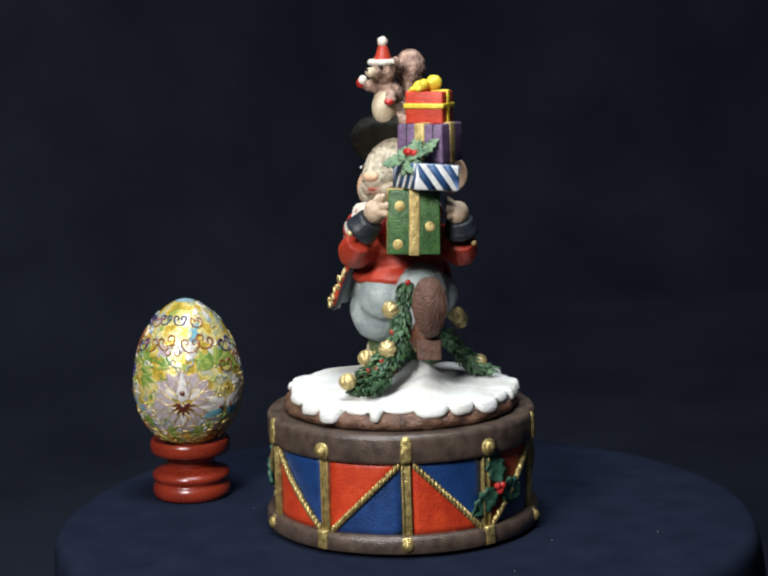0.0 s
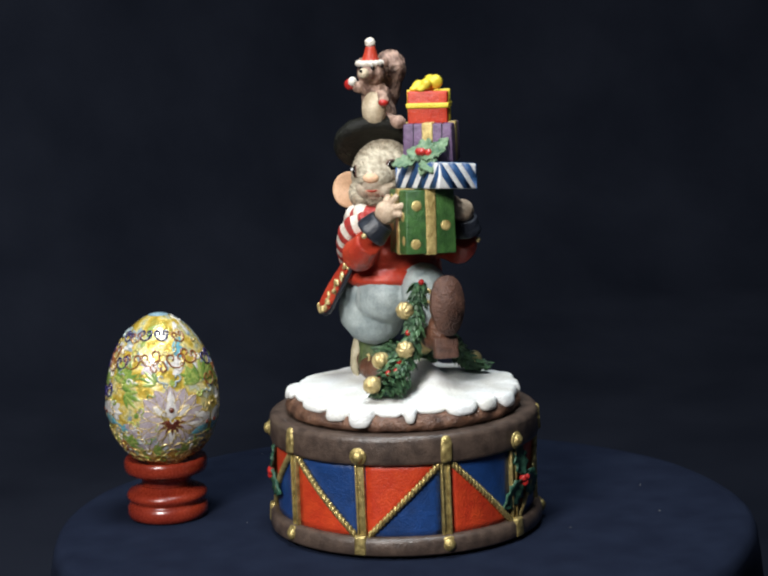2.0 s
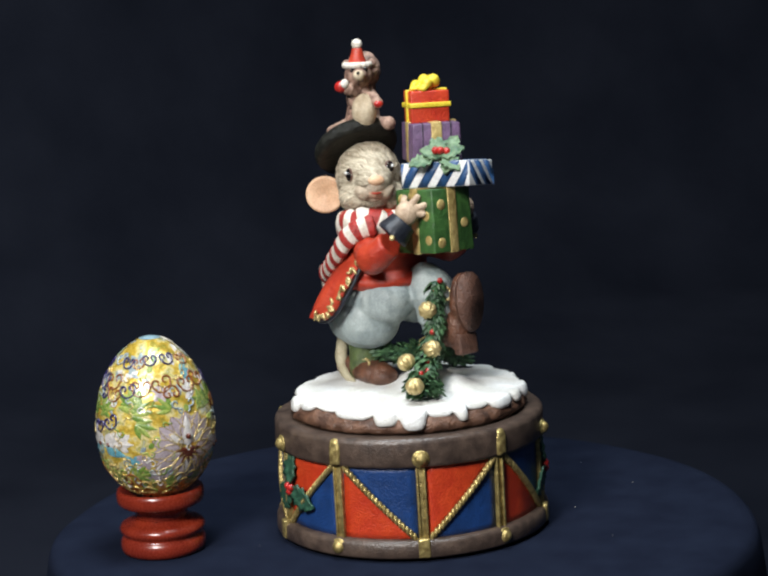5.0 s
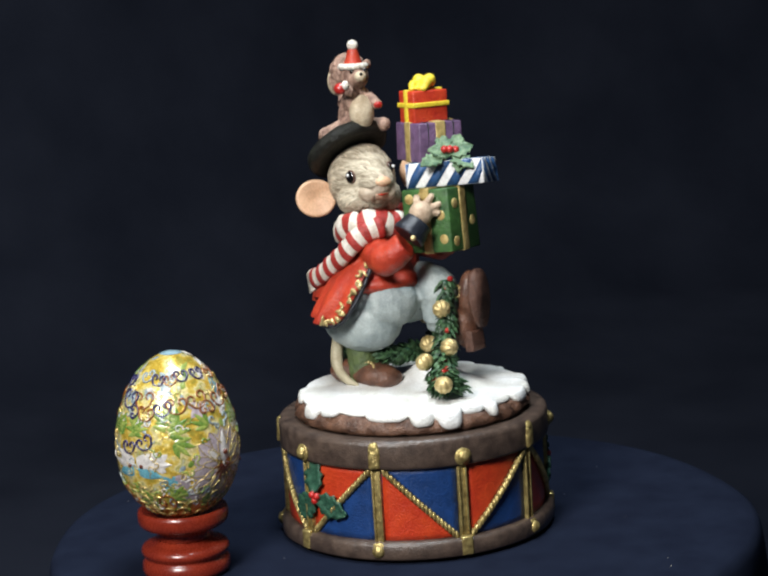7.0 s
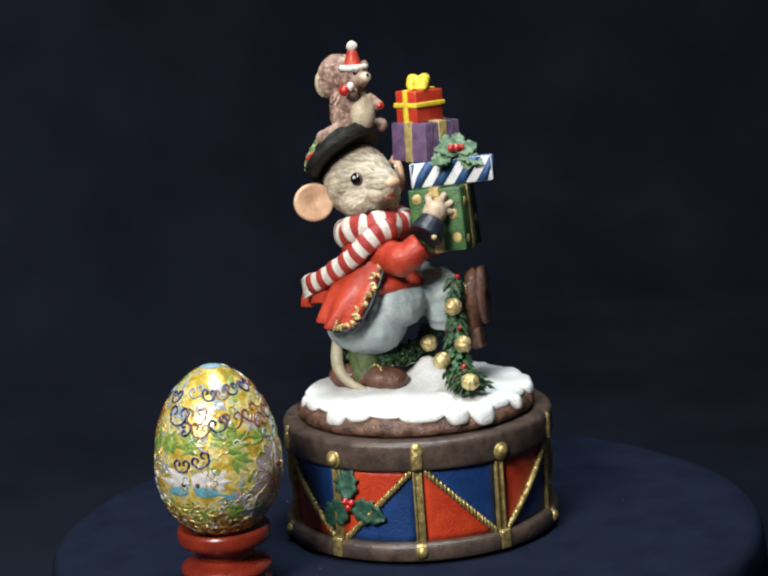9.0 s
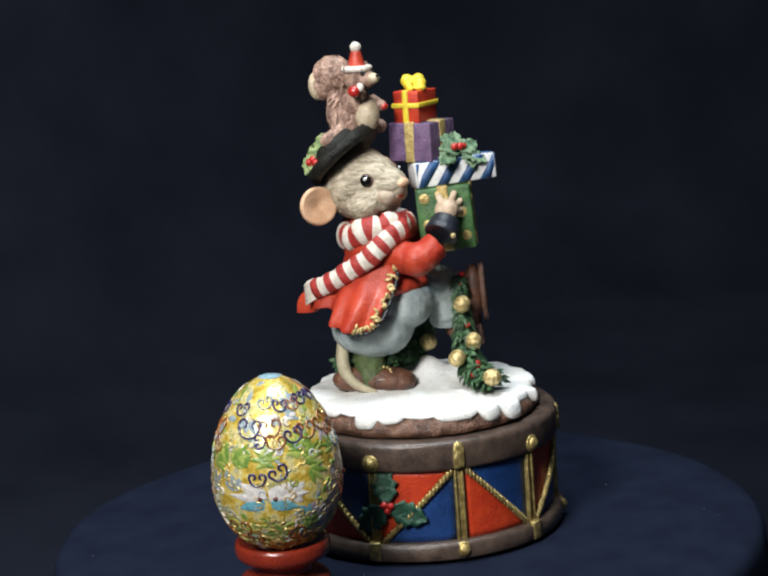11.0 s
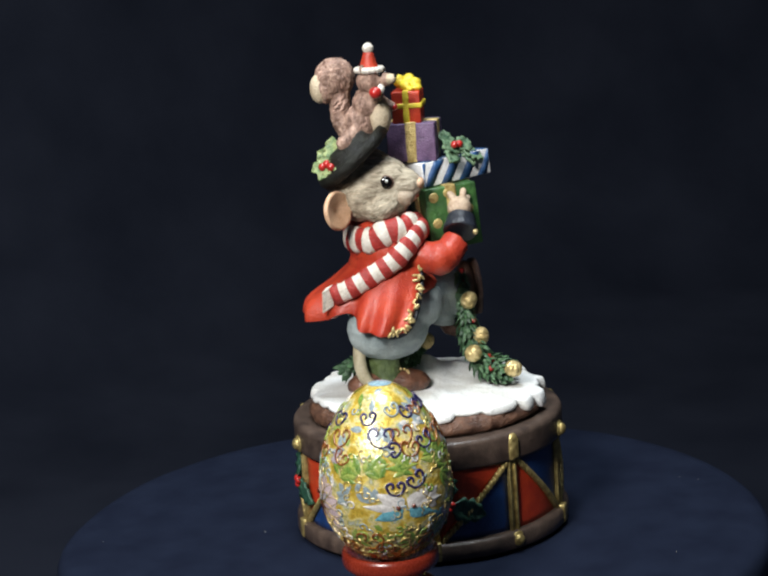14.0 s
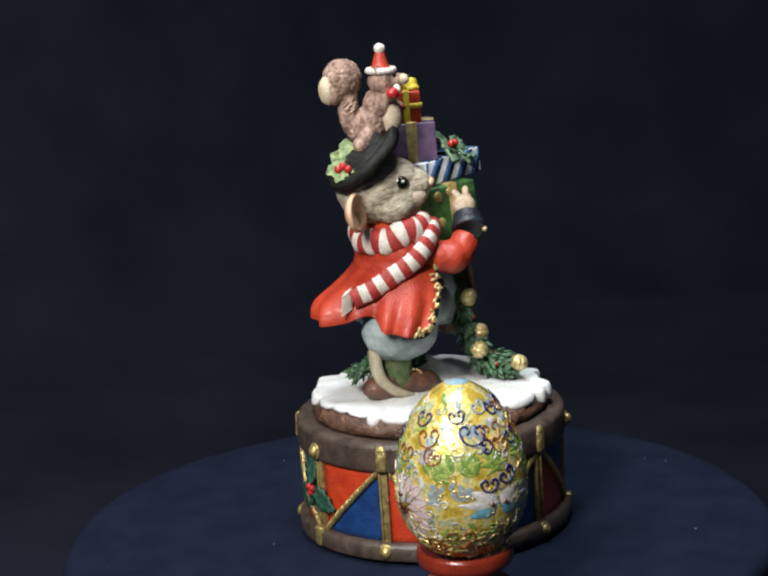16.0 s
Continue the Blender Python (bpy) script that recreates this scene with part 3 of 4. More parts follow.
    holly_leaf(bm, Matrix.Identity(4), 14.0, 9.0)
    leaf = part("holly_leaf", bm, HOLLY, shell, "dark green spiny holly leaf")
    bm = bmesh.new()
    ball(bm, (0, 0, 0), 1.45, None, 12, 8)
    berry = part("holly_berry", bm, BERRY, shell, "red holly berry")
    first = True
    for deg in (42, -102, -186):
        for tilt, lift in ((8, 2), (128, 2), (-112, 2)):
            m = ring_pose(deg) @ Matrix.Translation((0, (-DRUM_R - 1.6) * MM, 20.5 * MM)) @ Matrix.Rotation(radians(90), 4, "X") @ Matrix.Rotation(radians(tilt), 4, "Z") @ Matrix.Translation((0, 1.2 * MM, 0.2 * MM)) @ Matrix.Rotation(radians(-6), 4, "X")
            if first:
                leaf.matrix_basis = m
            else:
                again(leaf, m)
            first = False
        for i, (u, v) in enumerate(((-1.2, 0.4), (1.3, 0.2), (0.1, -1.6))):
            m = ring_pose(deg) @ Matrix.Translation((u * MM, (-DRUM_R - 2.8) * MM, (20.5 + v) * MM))
            if deg == 42 and i == 0:
                berry.matrix_basis = m
            else:
                again(berry, m)
    return shell


def holly_leaf(bm, m, length, width):
    """A spiny leaf along +y, its face to +z, folded along the midrib."""
    n = 18
    grid = []
    for i in range(n + 1):
        s = i / n
        spine = 1 + 0.42 * (abs(((s * 4.0) % 1.0) - 0.5) * 2 - 0.5)
        half = max(0.05, width * 0.5 * math.sin(math.pi * s ** 0.8) ** 0.7 * spine)
        row = []
        for j in (-1, -0.55, 0, 0.55, 1):
            z = 0.9 * abs(j) ** 1.2 - 0.9 * s * s + (0.35 if abs(j) == 1 else 0) * math.sin(s * 25)
            row.append((j * half, s * length, z))
        grid.append(row)
    for dz in (0.45, -0.45):
        vs = [[bm.verts.new(m @ Vector((x, y, z + dz))) for x, y, z in row] for row in grid]
        for a, b in zip(vs, vs[1:]):
            for j in range(4):
                bm.faces.new((a[j], a[j + 1], b[j + 1], b[j]))
        if dz > 0:
            top = vs
    rim = lambda g: [r[0] for r in g] + [g[-1][j] for j in (1, 2, 3)] + [r[4] for r in reversed(g)] + [g[0][j] for j in (3, 2, 1)]
    a, b = rim(top), rim(vs)
    for i in range(len(a)):
        bm.faces.new((a[i], a[(i + 1) % len(a)], b[(i + 1) % len(a)], b[i]))


def scallops(seed, count=26):
    """Irregular rounded drips round the edge of the snow: where each begins, its width and its length."""
    rng = random.Random(seed)
    cuts = [k + rng.uniform(-0.44, 0.44) for k in range(count)]
    cuts = [2 * math.pi * q / count for q in cuts]
    return [(cuts[k], (cuts[(k + 1) % count] - cuts[k]) % (2 * math.pi), rng.choice((0.12, 0.3, 0.6, 0.9, 1.2, 1.6))) for k in range(count)]


DRIPS = scallops(4)


def drip(a):
    for start, width, deep in DRIPS:
        u = ((a - start) % (2 * math.pi)) / width
        if u < 1:
            return deep * (1 - abs(2 * u - 1) ** 3.2) ** 0.55
    return 0.0


def snow_height(x, y):
    r = math.hypot(x, y)
    z = 53.6 - 0.0008 * r * r + 0.7 * noise.noise((x * 0.09, y * 0.09, 2)) + 0.35 * noise.noise((x * 0.3, y * 0.3, 7))
    for cx, cy, w, h in ((9, -17, 9, 4.0), (7, -3, 10, 9.0), (-4, 18, 13, 1.0), (24, 8, 12, 1.5)):
        z += h * math.exp(-((x - cx) ** 2 + (y - cy) ** 2) / (2 * (w * 0.55) ** 2))
    return z


def snowy_mound(fig):
    bm = lathe([(0, 42.4), (40, 42.4), (43.6, 43.4), (45.2, 45.0), (45.2, 46.6), (44.0, 48.8), (42.2, 50.2), (30, 50.2), (0, 50.2)], 160)
    for v in bm.verts:
        a = math.atan2(v.co.y, v.co.x)
        if v.co.xy.length > 35:
            v.co.xy *= 1 + 0.028 * noise.noise((math.cos(a) * 9, math.sin(a) * 9, v.co.z * 0.4)) + 0.016 * noise.noise((math.cos(a) * 24, math.sin(a) * 24, v.co.z * 0.5))
    part("earth", bm, EARTH, fig, "rough brown painted earth disc")
    bm = bmesh.new()
    n, rings = 320, []
    for i in range(30):
        s = i / 29
        ring = []
        for k in range(n):
            a = 2 * math.pi * k / n
            d = drip(a)
            edge = 40.4 + 3.6 * d + 1.3 * noise.noise((math.cos(a) * 3, math.sin(a) * 3, 5))
            top = snow_height(edge * math.cos(a), edge * math.sin(a))
            if s < 0.72:
                r = edge * (s / 0.72) ** 0.9
                z = snow_height(r * math.cos(a), r * math.sin(a))
            elif s < 0.93:
                q = (s - 0.72) / 0.21
                r = edge + 1.6 * math.sin(q * math.pi / 2)
                z = top - 1.1 * (1 - math.cos(q * math.pi / 2)) - 2.8 * d * q ** 2
            else:
                q = (s - 0.93) / 0.07
                r = edge + 1.6 - 1.9 * q * q
                z = top - 1.1 - 2.8 * d - 0.6 * math.sin(q * math.pi / 2)
            ring.append(bm.verts.new((r * math.cos(a), r * math.sin(a), z)))
        rings.append(ring)
    rings.append([bm.verts.new((v.co.x * 0.94, v.co.y * 0.94, v.co.z + 0.4)) for v in rings[-1]])
    for p, q in zip(rings, rings[1:]):
        for k in range(n):
            bm.faces.new((p[k], p[(k + 1) % n], q[(k + 1) % n], q[k]))
    bmesh.ops.remove_doubles(bm, verts=bm.verts, dist=0.01)
    part("snow", bm, SNOW, fig, "thick white painted snow with a ragged dripping edge")


def gift(name, size, m, mat, fig, label, taper=1.0, uneven=0.3):
    bm = bmesh.new()
    block(bm, size, m, 0.6, uneven, taper)
    return part(name, bm, mat, fig, label)


def band(bm, size, m, axis, width, out=0.45, at=0.0):
    """A ribbon right round a box: axis is the box axis across which it lies."""
    full = [s + 2 * out for s in size]
    full[axis] = width
    off = [0, 0, 0]
    off[axis] = at
    block(bm, full, m @ Matrix.Translation(off), 0.4, 0.2)


def presents(fig):
    # small red box with a bow
    m, size = mmpose(12.8, -3.8, 158.8, 0, 0, -25), (15.0, 10.8, 12.2)
    red = gift("red_gift_box", size, m, GIFT_RED, fig, "small red gift box with yellow ribbon")
    bm = bmesh.new()
    band(bm, size, m, 2, 1.9, 0.6, 0.8)
    part("ribbon", bm, YELLOW, red, "yellow ribbon")
    bm = bmesh.new()
    band(bm, size, m, 1, 2.3, 0.6)
    part("ribbon", bm, YELLOW, red, "yellow ribbon")
    bm = bmesh.new()
    for c, r, yaw in (((-3.4, 0.5, 8.2), (3.0, 2.0, 2.0), 10), ((2.6, -0.6, 9.4), (3.0, 2.4, 2.8), -18), ((0.2, 0.0, 8.2), (2.0, 2.0, 2.2), 0), ((-5.2, -1.2, 6.9), (2.2, 1.5, 1.2), 25), ((0.4, 3.0, 9.4), (2.3, 2.6, 2.7), 20), ((-0.6, -3.2, 8.6), (2.2, 2.4, 2.3), -10), ((-2.6, -3.8, 7.0), (1.8, 2.4, 1.3), 20)):
        ball(bm, m @ Vector(c), r, Matrix.Rotation(radians(yaw), 3, "Z"))
    sculpted(part("bow", bm, YELLOW, red, "lumpy yellow bow"), 0.4, 2, 0.5)
    # purple box
    m, size = mmpose(12.8, -5.8, 145.8, 0, 0, -28), (18.4, 18.2, 14.6)
    pur = gift("purple_gift_box", size, m, PURPLE, fig, "purple gift box with dull gold ribbons", 1.03)
    for axis in (0, 1):
        bm = bmesh.new()
        band(bm, size, m, axis, 4.2, 0.35)
        part("ribbon", bm, OLDGOLD, pur, "dull gold ribbon")
    for x in (-5.4, 5.4):
        bm = bmesh.new()
        band(bm, size, m, 0, 0.5, 0.15, x)
        part("stripe", bm, DARK, pur, "dark stripe")
    # white lid with blue slanting stripes
    m, size = mmpose(10.4, -16.4, 133.8, -4.0, 5.0, 14), (16.2, 31.0, 9.6)
    lid = gift("striped_gift_box", size, m, WHITE, fig, "flat white gift box with blue slanting stripes")
    for i in range(-1, 4):
        bm = bmesh.new()
        for sx in (-1, 1):
            slanted_bar(bm, m, (sx * (size[0] / 2 + 0.12), -6.0 + 8.4 * i, 0), (0, 1, 0.0), (0, -0.75, 1), 4.4, size[2] - 0.5, (sx, 0, 0), 15.0)
        part("stripe", bm, STRIPE, lid, "blue stripe")
    for i in range(-1, 2):
        bm = bmesh.new()
        slanted_bar(bm, m, (6.0 * i + 0.6, -size[1] / 2 - 0.12, 0), (1, 0, 0), (-0.8, 0, 1), 3.3, size[2] - 0.5, (0, -1, 0), 8.1)
        part("stripe", bm, STRIPE, lid, "blue stripe")
    for i in range(-3, 4):
        bm = bmesh.new()
        slanted_bar(bm, m, (0, 5.2 * i, size[2] / 2 + 0.12), (0, 1, 0), (1, 0.5, 0), 2.8, size[0] - 0.5, (0, 0, 1), 15.0)
        part("stripe", bm, STRIPE, lid, "blue stripe")
    for tilt, p in ((-70, (2.0, -20.5, 142.0)), (15, (3.5, -18.5, 142.0)), (75, (4.0, -20.0, 141.8)), (-140, (3.0, -21.5, 141.5)), (165, (6.5, -22.0, 141.5)), (-25, (6.5, -18.5, 142.0)), (115, (1.0, -17.0, 141.0))):
        bm = bmesh.new()
        q = Matrix.Translation((p[0] + 2.2, p[1], p[2] - 1.0)) @ Vector((-0.50, -0.45, 0.74)).to_track_quat("Z", "Y").to_matrix().to_4x4() @ Matrix.Rotation(radians(tilt), 4, "Z") @ Matrix.Rotation(radians(10), 4, "X")
        holly_leaf(bm, q, 9.5, 6.2)
        part("holly_leaf", bm, LIDHOLLY, lid, "grey-green holly leaf")
    for p in ((4.2, -20.4, 143.4), (6.4, -21.4, 143.0), (3.6, -18.4, 143.4)):
        bm = bmesh.new()
        ball(bm, p, 1.5, None, 12, 8)
        part("holly_berry", bm, BERRY, lid, "red berry")
    # green box
    m, size = mmpose(5.6, -13.8, 117.0, -4.0, 1.5, 0), (19.0, 20.6, 23.8)
    grn = gift("green_gift_box", size, m, GREEN, fig, "green gift box with gold ribbon and gold dots", 1.02)
    for axis in (0, 1):
        bm = bmesh.new()
        band(bm, size, m, axis, 4.0, 0.4)
        part("ribbon", bm, OLDGOLD, grn, "gold ribbon")
    for face, spots in (((0, -1), ((-5.4, 6.0), (5.8, -1.5), (-6.0, -8.2))), ((-1, 0), ((-7.0, 8.4), (-1.0, 9.4), (6.4, 2.0), (7.2, -7.0), (-6.6, -1.6)))):
        for u, v in spots:
            bm = bmesh.new()
            n = Vector((face[0], face[1], 0))
            c = Vector((u, -size[1] / 2 - 0.1, v)) if face[1] else Vector((-size[0] / 2 - 0.1, -u, v))
            rot = along(n) @ Matrix.Rotation(radians(90), 3, "Y")
            ball(bm, m @ c, (2.0, 2.0, 0.4), (m.to_3x3() @ rot), 14, 8)
            part("dot", bm, OLDGOLD, grn, "gold dot")


def slanted_bar(bm, m, centre, run, rise, width, height, out, limit):
    """A painted stripe on a box face, cut at the face's ends."""
    c, run, out = Vector(centre), Vector(run), Vector(out)
    rise = Vector(rise)
    vs = []
    for v in (-0.5, 0, 0.5):
        for u in (-0.5, 0.5):
            p = c + rise * (v * height) + run * (u * width)
            k = p.dot(run)
            p += run * (max(-limit, min(limit, k)) - k)
            vs.append((p + out * 0.12, p - out * 0.35))
    top = [bm.verts.new(m @ a) for a, b in vs]
    low = [bm.verts.new(m @ b) for a, b in vs]
    for i in (0, 2):
        bm.faces.new((top[i], top[i + 1], top[i + 3], top[i + 2]))
        bm.faces.new((low[i], low[i + 1], low[i + 3], low[i + 2]))
        bm.faces.new((top[i], top[i + 2], low[i + 2], low[i]))
        bm.faces.new((top[i + 1], top[i + 3], low[i + 3], low[i + 1]))
    bm.faces.new((top[0], top[1], low[1], low[0]))
    bm.faces.new((top[4], top[5], low[5], low[4]))


def fur_locks(lumps, flow, count, length, width, seed, keep):
    """Modelled tufts lying back along the flow on the outside of overlapping lumps (centre, radii, turn)."""
    rng = random.Random(seed)
    bm = bmesh.new()
    lumps = [(Vector(c), Vector(r), turn) for c, r, turn in lumps]
    total = sum(r.x * r.y + r.y * r.z + r.x * r.z for c, r, t in lumps)
    for c, r, turn in lumps:
        for _ in range(int(count * (r.x * r.y + r.y * r.z + r.x * r.z) / total)):
            q = Vector((rng.gauss(0, 1), rng.gauss(0, 1), rng.gauss(0, 1))).normalized()
            p = c + turn @ Vector((q.x * r.x, q.y * r.y, q.z * r.z))
            nrm = (turn @ Vector((q.x / r.x, q.y / r.y, q.z / r.z))).normalized()
            inside = any(sum(((t2.transposed() @ (p - c2))[k] / r2[k]) ** 2 for k in range(3)) < 0.93 for c2, r2, t2 in lumps if c2 != c)
            if inside or not keep(p):
                continue
            d = flow(p)
            d = (d - nrm * d.dot(nrm)).normalized()
            d = (d + 0.35 * rng.uniform(-1, 1) * nrm.cross(d)).normalized()
            side = nrm.cross(d)
            ln, w = length * rng.uniform(0.7, 1.3), width * rng.uniform(0.7, 1.2)
            a, b = p - d * ln * 0.5 - nrm * 0.35, p + d * ln * 0.5 + nrm * 0.05
            rim = [p + side * w - nrm * 0.3, p - side * w - nrm * 0.3]
            crest, tipped = p - d * ln * 0.1 + nrm * 0.3, p + d * ln * 0.28 + nrm * 0.32
            v = [bm.verts.new(x) for x in (a, rim[0], b, rim[1], crest, tipped)]
            for f in ((0, 1, 4), (1, 5, 4), (1, 2, 5), (2, 3, 5), (3, 4, 5), (3, 0, 4)):
                bm.faces.new([v[k] for k in f])
    return bm


FACING = Vector((-0.52, -0.854, 0.0))
SIDE = Vector((-0.854, 0.52, 0.0))      # towards the mouse's right ear


def mouse_head(fig):
    c = Vector((1.0, 18.5, 131.0))
    turn = along(FACING)
    bm = bmesh.new()
    ball(bm, c + Vector((0, 0, 1.0)), (14.5, 12.9, 14.0), turn)
    ball(bm, c + FACING * 8 + Vector((0, 0, -2.5)), (9.5, 9.6, 8.8), turn)
    ball(bm, c + FACING * 12 + Vector((0, 0, 1.2)), (9.4, 7.4, 6.6), turn)
    ball(bm, c + FACING * 6.5 + Vector((0, 0, 3.2)), (10.5, 9.8, 8.4), turn)
    for s in (-1, 1):
        ball(bm, c + FACING * 6 + SIDE * 6.5 * s + Vector((0, 0, -5.5)), (8.0, 6.2, 6.6), turn)
    head = sculpted(part("head", bm, FUR, fig, "grey-brown mouse head with brushed fur"), 0.5, 6, 0.5, 1.1)
    lumps = [(c + Vector((0, 0, 1.0)), (14.3, 12.7, 13.8), turn), (c + FACING * 8 + Vector((0, 0, -2.5)), (9.3, 9.4, 8.6), turn)]
    lumps += [(c + FACING * 6.5 + Vector((0, 0, 3.2)), (10.3, 9.6, 8.2), turn), (c + FACING * 12 + Vector((0, 0, 1.2)), (9.2, 7.2, 6.4), turn)]
    lumps += [(c + FACING * 6 + SIDE * 6.5 * s + Vector((0, 0, -5.5)), (7.8, 6.0, 6.4), turn) for s in (-1, 1)]
    eyes = (Vector((-11.9, 14.4, 134.4)), Vector((0.2, 4.6, 136.4)))
    bm = fur_locks(lumps, lambda p: (p - c - FACING * 16).normalized() - 0.6 * FACING + Vector((0, 0, -0.35)), 1100, 4.2, 0.62, 31,
                   lambda p: (p - c).dot(FACING) < 15.0 and min((p - e).length for e in eyes) > 4.4)
    tagged(part("fur", bm, TUFT, head, "brushed grey-brown fur tufts"), kind="stuff")
    bm = bmesh.new()
    ball(bm, c + FACING * 13.4 + Vector((0, 0, 0.2)), (8.0, 6.2, 5.4), turn)
    for s in (-1, 1):
        ball(bm, c + FACING * 13.8 + SIDE * 3.4 * s + Vector((0, 0, -2.8)), (5.4, 4.2, 3.8), turn)
    ball(bm, c + FACING * 13.2 + Vector((0, 0, -5.2)), (4.2, 3.6, 2.6), turn)
    sculpted(part("muzzle", bm, FACE, head, "pale cream and pink muzzle"), 0.4, 4, 0.5)
    bm = bmesh.new()
    ball(bm, c + FACING * 15.4 + Vector((0, 0, 2.2)), (5.9, 4.9, 3.6), turn)
    ball(bm, c + FACING * 16.2 + Vector((0, 0, -2.6)), (3.7, 5.0, 3.2), turn)
    sculpted(part("blush", bm, BLUSH, head, "orange-pink painted blush round nose and mouth"), 0.35, 4, 0.5, 1.2)
    bm = bmesh.new()
    ball(bm, c + FACING * 20.6 + Vector((0, 0, 1.6)), (1.8, 3.2, 2.0), turn)
    sculpted(part("nose", bm, PINK, head, "rosy pink nose"), 0.3, 2)
    bm = bmesh.new()
    pts = [c + FACING * (19.9 - 0.30 * q * q) + SIDE * q * 1.3 + Vector((0, 0, -3.4 + 0.14 * q * q)) for q in (-3, -2, -1, 0, 1, 2, 3)]
    tube(bm, pts, [0.2, 0.3, 0.38, 0.4, 0.38, 0.3, 0.2], 6)
    part("mouth", bm, COAT, head, "painted red mouth line")
    for e, out in ((Vector((-11.4, 14.6, 134.2)), SIDE * 0.95 + FACING * 0.25), (Vector((-0.2, 4.6, 136.4)), -SIDE * 0.75 + FACING * 0.65)):
        rot = along(out)
        bm = bmesh.new()
        ball(bm, e, (0.9, 3.1, 2.8), rot)
        part("eye_rim", bm, SOLE, head, "dark brown eye rim")
        bm = bmesh.new()
        ball(bm, e + out * 0.45, (1.1, 2.5, 2.4), rot)
        part("eye", bm, EYEBLACK, head, "glossy black eye")
        # a white bead on the eye stands in for its highlight
        bm = bmesh.new()
        ball(bm, e + out * 1.6 + Vector((0, 0, 0.8)) + FACING * 0.3, 0.6, None, 8, 6)
        part("glint", bm, WHITE, head, "white bead standing in for the eye's glint")
    for e, out in ((Vector((-10.2, 32.5, 125.5)), Vector((-0.72, -0.55, 0.1))), (Vector((21.8, 9.0, 132.0)), Vector((0.55, -0.8, 0.1)))):
        rot = along(out)
        bm = bmesh.new()
        rows = []
        for i in range(9):
            s = i / 8
            row = [bm.verts.new(e + rot @ Vector((-2.2 * (1 - s * s) + (0.7 * math.sin(s * 3.14)), 7.5 * s * math.cos(a), 7.0 * s * math.sin(a)))) for a in (2 * math.pi * k / 32 for k in range(32))]
            rows.append(row)
        for i in range(9):
            s = 1 - i / 8
            rows.append([bm.verts.new(e + rot @ Vector((-3.8 * (1 - s * s) - 1.3 * (s > 0.1), 7.9 * s * math.cos(a), 7.4 * s * math.sin(a)))) for a in (2 * math.pi * k / 32 for k in range(32))])
        for p, q in zip(rows, rows[1:]):
            for k in range(32):
                bm.faces.new((p[k], p[(k + 1) % 32], q[(k + 1) % 32], q[k]))
        bmesh.ops.remove_doubles(bm, verts=bm.verts, dist=0.01)
        part("ear", bm, PINK, head, "pink cupped mouse ear")


def hat(fig):
    n = Vector((0.19, 0.62, 0.76)).normalized()
    rot = n.to_track_quat("Z", "Y").to_matrix().to_4x4()
    m = Matrix.Translation((-0.8, 23.2, 143.6)) @ rot
    bm = lathe([(0, -1.4), (11, -1.6), (14.0, -2.6), (15.8, -2.0), (16.5, 0.2), (15.9, 2.2), (13.6, 2.2), (11.5, 1.6), (10.6, 2.6), (10.2, 5.0), (8.6, 6.6), (4, 7.2), (0, 7.3)], 64, 0.03)
    bm.transform(m)
    top = part("hat", bm, HATBLACK, fig, "black felt hat with a broad brim, tipped back")
    sprig = Vector((-3.4, 31.6, 142.6))
    out = Vector((-0.62, 0.66, 0.42)).normalized()
    face = out.to_track_quat("Z", "Y").to_matrix().to_4x4()
    for tilt, length, width, lift in ((8, 9.5, 6.6, 0.6), (62, 8.0, 5.6, 0.2), (118, 9.0, 6.4, 0.5), (152, 8.6, 5.8, 1.0), (-48, 8.4, 5.8, 0.3), (-118, 8.0, 5.4, 0.7), (88, 6.0, 4.6, 1.6)):
        bm = bmesh.new()
        holly_leaf(bm, Matrix.Translation(sprig + out * lift) @ face @ Matrix.Rotation(radians(tilt), 4, "Z") @ Matrix.Rotation(radians(8), 4, "X"), length, width)
        part("holly_leaf", bm, PALEHOLLY, top, "pale green holly leaf")
    for u, v in ((-1.6, -1.4), (0.4, -2.6), (-3.2, -2.6)):
        bm = bmesh.new()
        ball(bm, sprig + out * 2.2 + face.to_3x3() @ Vector((u, v, 0)), 1.55, None, 12, 8)
        part("holly_berry", bm, BERRY, top, "red berry")


